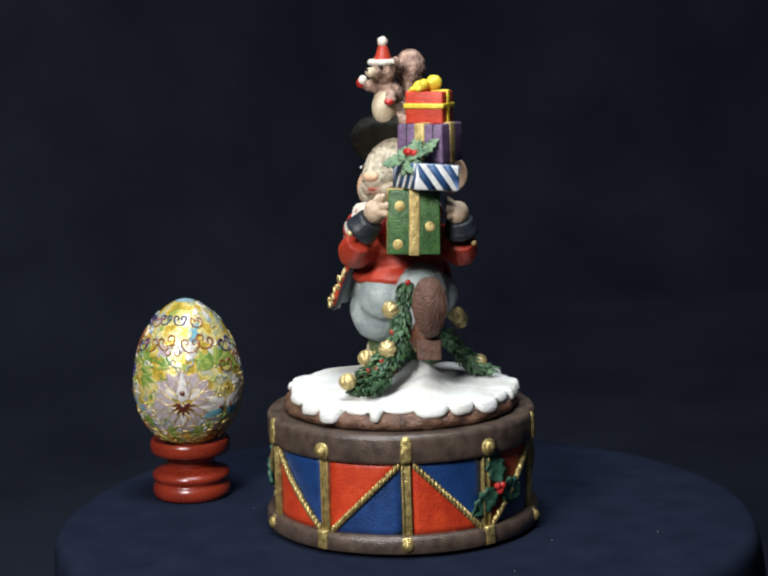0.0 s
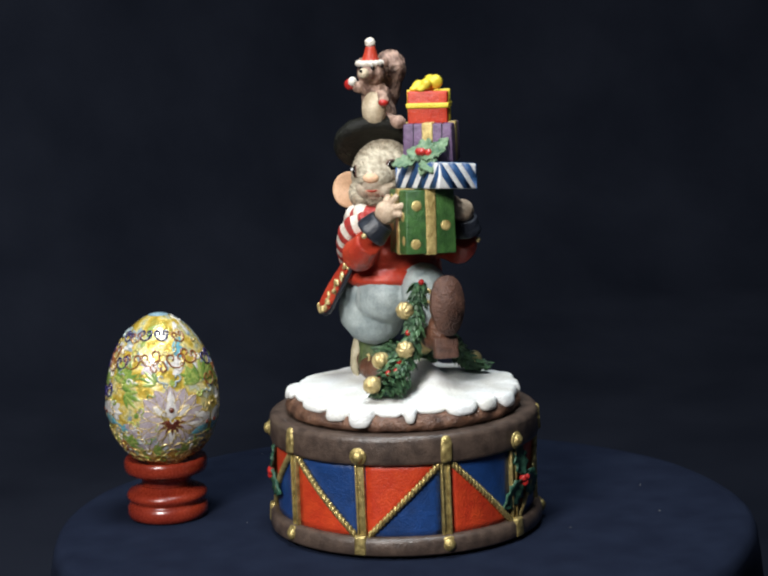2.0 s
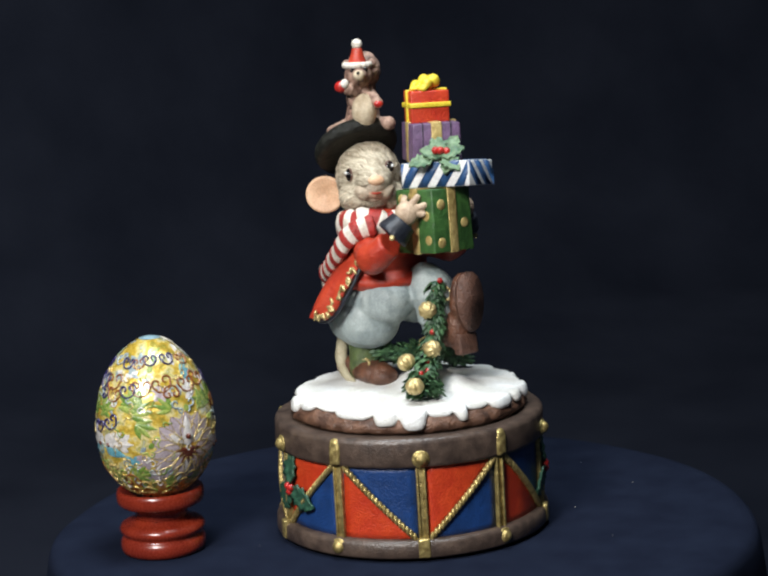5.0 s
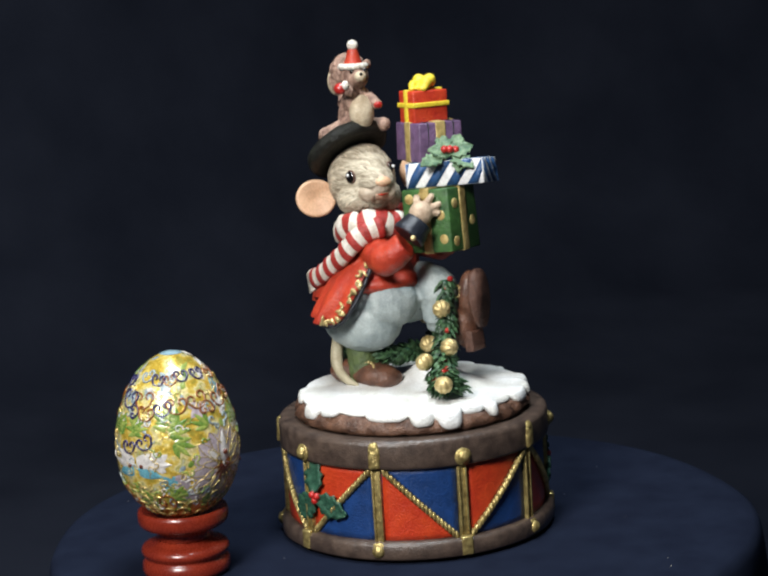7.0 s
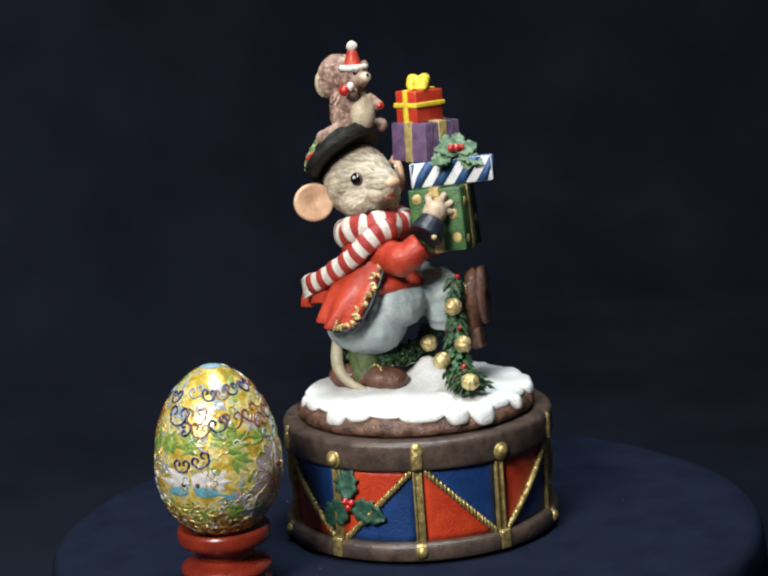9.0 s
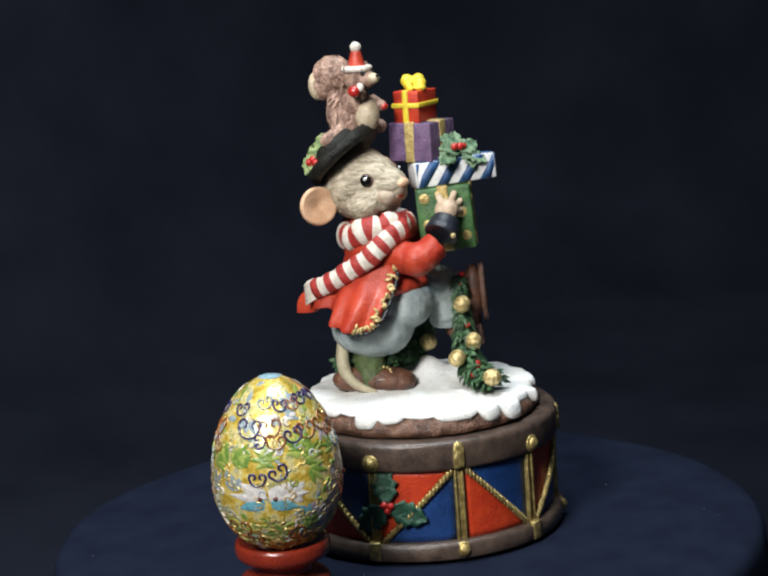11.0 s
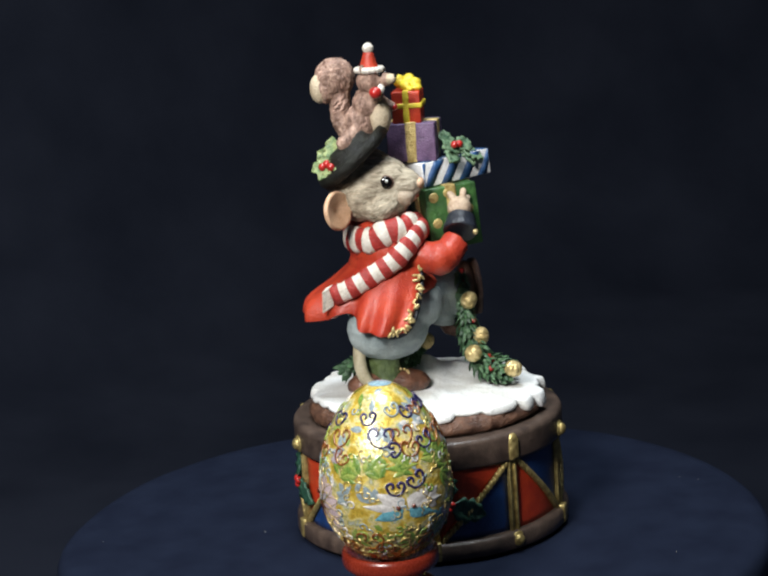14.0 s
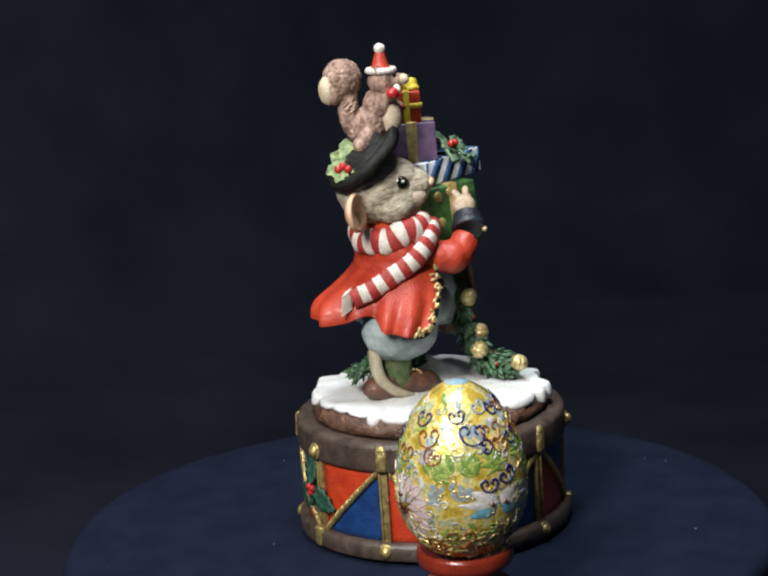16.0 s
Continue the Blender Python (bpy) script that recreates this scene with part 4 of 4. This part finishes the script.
def squirrel(fig):
    bm = bmesh.new()
    ball(bm, (0, 19.0, 155.5), (6.4, 6.4, 7.6))
    ball(bm, (-2.0, 17.0, 162.5), (5.6, 5.4, 6.2))
    ball(bm, (-4.0, 15.5, 171.5), (5.4, 5.4, 5.0))
    ball(bm, (-6.8, 11.5, 171.5), (3.2, 3.0, 2.8), along(FACING))
    for a, b, r in (((-5.5, 15, 165), (-9.5, 15.0, 166.5), 2.2), ((-1, 12, 164), (-1.5, 8.0, 161.0), 2.1), ((-3, 22, 153), (-7.0, 28.0, 149.5), 3.0), ((2, 14, 153), (4.8, 9.5, 152.6), 2.6)):
        tube(bm, spline([a, tuple((Vector(a) + Vector(b)) / 2), b], 3), r, 10)
        ball(bm, b, r * 1.05)
    body = sculpted(part("squirrel", bm, SQUIRREL, fig, "small brown squirrel sitting on the hat"), 0.4, 4, 0.5, 1.4)
    bm = bmesh.new()
    pts = spline([(1.5, 24.0, 151), (4.0, 25.8, 157), (6.2, 25.0, 163), (7.0, 25.0, 170)], 6)
    tube(bm, pts, [3.0 + 1.6 * i / len(pts) for i in range(len(pts))], 12)
    ball(bm, (7.0, 26.2, 172.6), (6.0, 7.6, 7.4))
    ball(bm, (7.0, 30.2, 169.0), (4.4, 4.4, 5.6))
    sculpted(part("tail", bm, SQUIRREL, body, "bushy curled squirrel tail"), 0.4, 5, 0.9, 1.4)
    still = Matrix.Identity(3)
    bm = fur_locks([((7.0, 26.2, 172.6), (5.9, 7.5, 7.3), still), ((7.0, 30.2, 169.0), (4.3, 4.3, 5.5), still), ((4.6, 25.6, 160), (3.6, 3.6, 8), still)],
                   lambda p: Vector((0, 0.5 * (p.z - 168), -0.5 * (p.y - 27))) + Vector((0, 0, 1.2)), 260, 3.6, 0.55, 5, lambda p: p.y < 33.5)
    tagged(part("fur", bm, BROWNTUFT, body, "curling brown fur tufts"), kind="stuff")
    bm = fur_locks([((0, 19.0, 155.5), (6.3, 6.3, 7.5), still), ((-2.0, 17.0, 162.5), (5.5, 5.3, 6.1), still), ((-4.0, 15.5, 171.5), (5.3, 5.3, 4.9), still)],
                   lambda p: Vector((0.2, 0.3, -1)), 330, 3.2, 0.5, 6, lambda p: (p - Vector((-1, 17.5, p.z))).dot(FACING) < 2.5 and p.z < 174)
    tagged(part("fur", bm, BROWNTUFT, body, "brown fur tufts"), kind="stuff")
    bm = bmesh.new()
    ball(bm, (7.2, 32.2, 169.0), (3.6, 3.7, 5.6))
    part("tail_tip", bm, BELLY, body, "cream tail tip")
    bm = bmesh.new()
    ball(bm, (-3.9, 13.2, 158.0), (4.6, 4.8, 6.8), along(FACING))
    part("belly", bm, BELLY, body, "cream belly")
    bm = bmesh.new()
    ball(bm, (-8.6, 9.6, 171.8), (2.4, 2.2, 2.0), along(FACING))
    part("snout", bm, BELLY, body, "cream snout")
    bm = bmesh.new()
    ball(bm, (-10.2, 8.0, 172.8), 0.65, None, 10, 6)
    part("nose", bm, HATBLACK, body)
    for e in ((-8.4, 13.4, 173.6), (-4.8, 10.2, 173.6)):
        bm = bmesh.new()
        ball(bm, e, 1.0, None, 10, 6)
        part("eye", bm, EYEBLACK, body)
    for e in ((-6.2, 19.4, 175.6), (1.0, 13.2, 175.6)):
        bm = bmesh.new()
        ball(bm, e, (1.2, 1.8, 2.0), along(FACING))
        part("ear", bm, SQUIRREL, body)
    bm = bmesh.new()
    pts = spline([(-4, 16, 174.6), (-3.8, 16, 178), (-3.8, 15.9, 181.8)], 4)
    tube(bm, pts, [4.4 - 2.6 * (i / (len(pts) - 1)) ** 0.8 for i in range(len(pts))], 20)
    part("cap", bm, COAT, body, "red pointed cap")
    bm = bmesh.new()
    for k in range(18):
        a = 2 * math.pi * k / 18
        ball(bm, (-4 + 4.6 * math.cos(a), 16 + 4.6 * math.sin(a), 175.4), 1.35, None, 10, 6)
    sculpted(part("cap_brim", bm, CREAM, body, "white fur brim"), 0.35, 2)
    bm = bmesh.new()
    ball(bm, (-3.8, 15.9, 183.2), 2.1)
    sculpted(part("pompom", bm, CREAM, body, "white pompom"), 0.35, 1, 0.4, 1.0)
    bm = bmesh.new()
    ball(bm, (-12.2, 16.6, 167.6), (2.2, 2.4, 2.2))
    part("candy", bm, BERRY, body, "red and white sweet")
    bm = bmesh.new()
    ball(bm, (-11.8, 14.4, 168.8), (1.7, 1.4, 1.8))
    part("candy_wrap", bm, CREAM, body)
    bm = bmesh.new()
    ball(bm, (-2.0, 6.8, 160.6), (2.0, 1.5, 1.4))
    part("parcel", bm, BERRY, body, "tiny red parcel")


def coat(fig):
    bm = bmesh.new()
    ball(bm, (1, 13.0, 108), (17.0, 12.8, 15.0))
    ball(bm, (1, 12.5, 99), (18.5, 14.2, 15.5))
    ball(bm, (0, 11.0, 93.5), (18.0, 17.0, 6.0))
    for a, b, c, r in (((-7, 11, 108), (-16.4, -3, 104.5), (-14.6, -11, 110), 6.6), ((12, 12, 109), (24, 0, 104), (24.0, -7.5, 109), 6.6)):
        pts = spline([a, b, c], 6)
        tube(bm, pts, [r * (1 - 0.2 * i / (len(pts) - 1)) for i in range(len(pts))], 14)
        ball(bm, b, r)
    c = sculpted(part("coat", bm, COAT, fig, "red tailcoat with flaring skirts"), 0.6, 5, 0.7, 5.0)
    waist = [(-15.5, 4.5, 103), (-16.2, 9, 103), (-15, 15, 103), (-11, 20, 103), (-6, 23.5, 103), (0, 25.2, 103), (6, 24.6, 103), (11, 23, 103), (15, 20, 103), (17.5, 13, 103), (17.5, 6, 103)]
    hem = [(-23.5, 12.5, 82), (-26, 19, 79.6), (-23.8, 26.5, 80.6), (-18.8, 30.0, 81.6), (-11.8, 32.6, 87.0), (-5.2, 40.2, 84.0), (3, 44.5, 83.0), (11, 42, 84.5), (15, 35, 85), (19, 24, 85.5), (20, 14, 87)]
    bm = bmesh.new()
    wline, hline = spline(waist, 6), spline(hem, 6)
    grid = []
    for i in range(17):
        s = i / 16
        row = []
        for k, (w, h) in enumerate(zip(wline, hline)):
            mid = (w + h) / 2 + (Vector((w.x - 1, w.y - 14, 0)).normalized()) * (3.2 - max(0.0, h.y - 30) * 0.12)
            p = w * (1 - s) ** 2 + 2 * s * (1 - s) * mid + h * s * s
            fold = s ** 1.5 * 1.8 * math.sin(k * 0.78)
            out = Vector((p.x - 1, p.y - 14, 0)).normalized()
            row.append(bm.verts.new(p + out * (fold + max(0.0, h.y - 34) * 0.24 * math.sin(math.pi * s ** 2.4)) + Vector((0, 0, max(0.0, h.y - 34) * 0.22 * s ** 4 * (1 - s) * 12))))
        grid.append(row)
    for p, q in zip(grid, grid[1:]):
        for k in range(len(p) - 1):
            bm.faces.new((p[k], p[k + 1], q[k + 1], q[k]))
    sk = part("skirt", bm, [COAT, TROUSER], c, "flared red coat tail with a pale lining")
    t = sk.modifiers.new("thickness", "SOLIDIFY")
    t.thickness, t.offset, t.material_offset = 1.7 * MM, -1, 1
    v = sk.modifiers.new("edge", "BEVEL")
    v.width, v.segments = 0.5 * MM, 2
    # gold braid along the front edges
    rng = random.Random(3)
    for line in (((-17.6, 5.6, 101), (-21.4, 7.8, 95), (-24.0, 10.8, 88.5), (-26.2, 15, 83), (-26.8, 20.5, 81.2)),):
        pts = spline(line, 4)
        for i, p in enumerate(pts):
            bm = bmesh.new()
            for k in range(2):
                a = rng.uniform(0, 6.28)
                ball(bm, p + Vector((rng.uniform(-0.3, 0.3), 1.3 * math.cos(a), 1.0 * math.sin(a))), (0.7, 1.5, 0.6), Matrix.Rotation(a, 3, "X"), 8, 6)
            part("braid", bm, BRASS, c, "raised gold braid")
    bm = bmesh.new()
    pts = spline([(-15.5, 4.2, 102), (-18.6, 5.4, 95.5), (-22.2, 8.8, 87), (-24.2, 13, 81.0), (-25.6, 18.5, 79.0), (-23.4, 25.5, 79.8)], 5)
    tube(bm, pts, 0.8, 8)
    part("lapel", bm, DARK, c, "dark coat edge")
    for w, h in (((-14.6, -12.2, 113.0), (-10.2, -14.6, 118.0)), ((24.0, -8.5, 111), (23.0, -10.6, 117))):
        bm = bmesh.new()
        pts = spline([w, tuple((Vector(w) + Vector(h)) / 2), h], 4)
        tube(bm, pts, [6.4, 6.6, 6.5, 6.3, 6.0, 5.8, 5.6, 5.4, 5.2], 18)
        sculpted(part("cuff", bm, DARK, c, "dark navy cuff"), 0.45, 2)
        bm = bmesh.new()
        ball(bm, Vector(w) + (Vector((-3.6, -4.8, 0.2)) if w[0] < 0 else Vector((4.4, -2.6, -3.0))), 1.1, None, 10, 8)
        part("cuff_button", bm, BRASS, c, "gold cuff button")
    for base, tips in (((-8.6, -14.6, 121.0), ((-5.6, -17.6, 127.0), (-4.2, -19.6, 123.8), (-4.6, -19.6, 120.6), (-7.0, -11.8, 126.4))), ((22.4, -11.2, 119.5), ((18.5, -15.0, 124.5), (18.4, -15.6, 121.6), (18.4, -15.0, 118.6), (18.8, -9.0, 124.5)))):
        bm = bmesh.new()
        ball(bm, base, (4.4, 4.6, 4.6))
        for t in tips:
            tube(bm, spline([base, tuple((Vector(base) * 0.45 + Vector(t) * 0.55) + Vector((-0.8 if base[0] < 0 else 0.8, 0, 0))), t], 4), 1.35, 8)
            ball(bm, t, 1.3, None, 10, 6)
        sculpted(part("paw", bm, PAW, c, "cream paw with fingers"), 0.4, 2, 0.4)


def scarf(fig):
    bm = bmesh.new()
    pts = []
    for i in range(57):
        a = 2 * math.pi * i / 56
        pts.append(Vector((0.5 + 14.4 * math.cos(a), 12.8 + 12.2 * math.sin(a), 115.0 + 1.6 * math.sin(a * 2 + 1) - 1.2 * math.sin(a) + 0.6 * math.sin(a * 7))))
    tube(bm, pts, [4.9 + 0.5 * math.sin(i * 1.6) for i in range(57)], 14, 0.66, (0, 0, 1), False, lambda i: (i // 2) % 2)
    w = part("scarf", bm, [CREAM, SCARF_RED], fig, "red and white striped knitted scarf round the neck")
    bm = bmesh.new()
    pts = spline([(-11.5, 1.0, 116.0), (-16.4, 5.5, 114.0), (-18.4, 10.5, 110.0), (-17.6, 16.0, 105.2), (-15.2, 23.0, 100.9), (-12.2, 30.0, 96.6), (-8.8, 37.0, 93.6)], 5)
    tube(bm, pts, [4.1 - 0.3 * i / len(pts) + 0.3 * math.sin(i * 1.57) for i in range(len(pts))], 14, 0.6, (0, 0, 1), True, lambda i: (i // 2) % 2)
    part("scarf_end", bm, [SCARF_RED, CREAM], w, "loose striped scarf end")
    bm = bmesh.new()
    for k in range(7):
        p = Vector((-8.8 + 0.2 * k, 36.6, 97.4 - 1.2 * k))
        tube(bm, [p, p + Vector((0.3, 2.5, -1.2)), p + Vector((0.6, 4.2, -2.6))], [0.8, 0.8, 0.5], 6)
    part("fringe", bm, CREAM, w, "white fringe")


def legs(fig):
    bm = bmesh.new()
    ball(bm, (1, 14, 87), (18.5, 16, 11))
    ball(bm, (-6.5, 14.5, 78), (12.0, 14.5, 12.0))
    ball(bm, (-6.0, 17.0, 71.5), (9.5, 10.5, 5.0))
    ball(bm, (-5.0, 4.5, 86.0), (11.0, 12.0, 10.0))
    ball(bm, (-8.0, 19.0, 79.0), (11.0, 13.0, 11.5))
    ball(bm, (12, 8, 85), (11.5, 13, 10.5))
    tube(bm, spline([(10, 8, 88), (8.5, -4, 90), (6.5, -10.0, 88.5), (7.0, -11.0, 80), (8, -11, 75)], 5), [9.5] * 6 + [8.6] * 6 + [7.4] * 5 + [6.4] * 4, 16)
    t = sculpted(part("trousers", bm, TROUSER, fig, "baggy pale grey-green trousers"), 0.6, 6, 1.0, 6.0)
    bm = bmesh.new()
    tube(bm, [(-5.5, 17, 55), (-5.5, 18, 63), (-5.5, 18, 72)], [7.2, 6.2, 6.6], 16)
    sculpted(part("stocking", bm, STEM, t, "olive green stocking"), 0.6, 3, 0.8, 2.0)
    bm = bmesh.new()
    tube(bm, spline([(-7.0, 27.5, 73), (-8.6, 28.2, 66), (-10.8, 26.5, 60), (-13.0, 21.0, 55.6), (-13.4, 15.0, 54.0)], 4), [2.5] * 8 + [2.2, 2.1, 2.0, 1.9, 1.7, 1.5, 1.2, 0.9, 0.5], 10)
    sculpted(part("tail", bm, MOSS, fig, "cream mouse tail curling round the shoe"), 0.4, 2)
    bm = bmesh.new()
    ball(bm, (-6.8, 12.0, 57.0), (6.8, 11.0, 4.8))
    ball(bm, (-6.2, 24, 57.4), (6.0, 9.0, 4.8))
    ball(bm, (-6.6, 6.5, 56.2), (6.2, 6.0, 4.0))
    s = sculpted(part("shoe", bm, LEATHER, fig, "brown leather shoe with a gold buckle, flat on the snow"), 0.5, 4, 0.5, 3.0)
    bm = bmesh.new()
    for k in range(12):
        a = 2 * math.pi * k / 12
        ball(bm, (-10.4 + 0.8 * math.sin(a), 12.6 + 2.8 * math.cos(a), 60.6 + 1.9 * math.sin(a)), 0.6, None, 8, 6)
    part("buckle", bm, BRASS, s, "gold buckle")
    # raised boot, its sole turned forwards
    shift = Matrix.Translation((0.0, -1.8, 0.2))
    bm = bmesh.new()
    ball(bm, (10.6, -20.4, 86), (5.8, 4.2, 10.8))
    ball(bm, (9.6, -18.2, 75), (5.2, 4.8, 8.5))
    ball(bm, (8.6, -14.0, 73), (6.0, 5.6, 5.2))
    bm.transform(shift)
    b = sculpted(part("boot", bm, LEATHER, fig, "brown leather shoe raised with its sole forwards"), 0.5, 4, 0.5, 3.0)
    bm = bmesh.new()
    rows = []
    for y in (-23.4, -25.2):
        row = []
        for k in range(40):
            a = 2 * math.pi * k / 40
            zz = 11.2 * math.sin(a)
            wide = 6.5 - 0.9 * max(0, -math.sin(a))
            row.append(bm.verts.new((10.6 + wide * math.copysign(abs(math.cos(a)) ** 0.8, math.cos(a)), y + 0.06 * zz, 86.0 + zz)))
        rows.append(row)
    for k in range(40):
        bm.faces.new((rows[0][k], rows[0][(k + 1) % 40], rows[1][(k + 1) % 40], rows[1][k]))
    bm.faces.new(rows[0])
    bm.faces.new(rows[1])
    bmesh.ops.bevel(bm, geom=[e for e in bm.edges if e.calc_face_angle(0) > 1], offset=0.7, segments=2, affect="EDGES")
    bm.transform(shift)
    part("sole", bm, SOLE, b, "worn brown shoe sole")
    bm = bmesh.new()
    block(bm, (9.2, 4.0, 8.0), mmpose(10.2, -21.6, 69.6, -8), 1.0, 0.4)
    bm.transform(shift)
    part("heel", bm, SOLE, b, "stacked brown heel")
    bm = bmesh.new()
    for k in range(12):
        a = 2 * math.pi * k / 12
        ball(bm, (5.6 - 0.4 * math.cos(a), -17.2 + 1.7 * math.cos(a), 89 + 2.4 * math.sin(a)), 0.55, None, 8, 6)
    bm.transform(shift)
    part("buckle", bm, BRASS, b, "gold buckle")


def garland(fig):
    lines = [[(2.6, -16.0, 94.0), (1.2, -17.2, 86), (-0.2, -17.8, 78), (-2.2, -18.0, 70), (-6.4, -19.4, 63.5), (-10.8, -22.4, 58.5), (-15.0, -27.0, 55.4)],
             [(16, -5, 73), (19, 0, 69), (24, 3, 63), (29, 4, 58), (34, 4.5, 55)], [(13.5, 0.5, 60), (10, 2, 64), (4, 3, 65), (-1, 6.0, 64), (-4, 10, 65.5), (-3, 24, 66), (4, 30, 62)]]
    rng = random.Random(8)
    bm = bmesh.new()
    for li, line in enumerate(lines):
        pts = spline(line, 6)
        for i in range(len(pts)):
            p, d = pts[i], (pts[min(i + 1, len(pts) - 1)] - pts[max(i - 1, 0)]).normalized()
            s = i / len(pts)
            spread = (3.0 + 2.5 * s + 4.5 * s ** 3) if li == 0 else 3.8
            for _ in range(20 + int(22 * s) if li == 0 else 16):
                v = Vector((rng.gauss(0, 1), rng.gauss(0, 1), rng.gauss(0, 0.8))).normalized()
                v = (v - 0.6 * d * v.dot(d)).normalized()
                base = p + v * rng.uniform(0.2, spread * 0.75)
                tip = (v * 0.8 + d * 0.9 + Vector((0, 0, -0.15))).normalized()
                length, half = rng.uniform(2.8, 4.4), rng.uniform(0.8, 1.35)
                side = tip.cross(v).normalized() if tip.cross(v).length > 0.01 else Vector((1, 0, 0))
                nn = side.cross(tip)
                a, b = base, base + tip * length
                m1, m2 = base + tip * length * 0.45 + side * half, base + tip * length * 0.45 - side * half
                up, dn = base + tip * length * 0.45 + nn * 0.55, base + tip * length * 0.45 - nn * 0.4
                if min(b.z, a.z) < 53.5:
                    continue
                v0, v1, v2, v3, v4, v5 = [bm.verts.new(q) for q in (a, m1, b, m2, up, dn)]
                for f in ((v0, v1, v4), (v1, v2, v4), (v2, v3, v4), (v3, v0, v4), (v1, v0, v5), (v2, v1, v5), (v3, v2, v5), (v0, v3, v5)):
                    bm.faces.new(f)
    g = part("garland", bm, LEAF, fig, "green fir garland with gold bells and red berries", flat=True)
    bm = bmesh.new()
    for line in lines:
        tube(bm, spline(line, 5), 1.6, 8)
    part("stem", bm, HOLLY, g)
    for p in ((-3.7, -18.2, 84.2), (-5.2, -21.8, 70.0), (-13.0, -15.6, 65.5), (-20.4, -28.6, 59.4), (24.0, 8, 75.2), (22.2, 3.0, 78.0), (31.0, 4.5, 58.6), (8.0, -3.8, 67.4)):
        bm = bmesh.new()
        for v in ball(bm, (0, 0, 0), 3.0, None, 48, 14):
            a = math.atan2(v.co.y, v.co.x)
            v.co *= 1 + 0.17 * abs(math.cos(4 * a)) ** 0.5 * math.cos(math.asin(max(-1, min(1, v.co.z / 3.0))))
        bm.transform(Matrix.Translation(p) @ Matrix.Rotation(p[0] * 0.3, 4, "X") @ Matrix.Rotation(p[1], 4, "Y"))
        part("bell", bm, BRASS, g, "ribbed gold bell")
    for p in ((-7.5, -21.0, 65.5), (-12.5, -23.2, 62.0), (3.0, -18.4, 94.5), (-15.5, -21.5, 59.5), (-3.2, -19.8, 76.0), (-9.2, -23.0, 62.5), (1.2, -17.6, 90.5)):
        bm = bmesh.new()
        ball(bm, p, 1.15, None, 10, 8)
        part("berry", bm, BERRY, g, "red berry")


def figurine():
    fig = thing("musical_figurine", "painted resin music box with a mouse carrying gifts on a drum", "figurine")
    drum(fig)
    snowy_mound(fig)
    legs(fig)
    garland(fig)
    coat(fig)
    scarf(fig)
    mouse_head(fig)
    hat(fig)
    squirrel(fig)
    presents(fig)
    return fig


backdrop()
TABLE = turntable()
FIGURINE = figurine()
STAND_OB = egg_stand()
EGG = decorated_egg()


def motions():
    down = Matrix.Translation((0, 0, -0.002))
    for ob, m in ((TABLE, down @ resting(-0.005, 0.004)), (FIGURINE, resting(-0.0062, -0.0039)), (STAND_OB, down @ resting(-0.0925, 0.0405)), (EGG, down @ resting(-0.0925, 0.0405))):
        walk(ob, [(t, Matrix.Rotation(radians(a), 4, "Z") @ m) for t, a in TURNS])


motions()
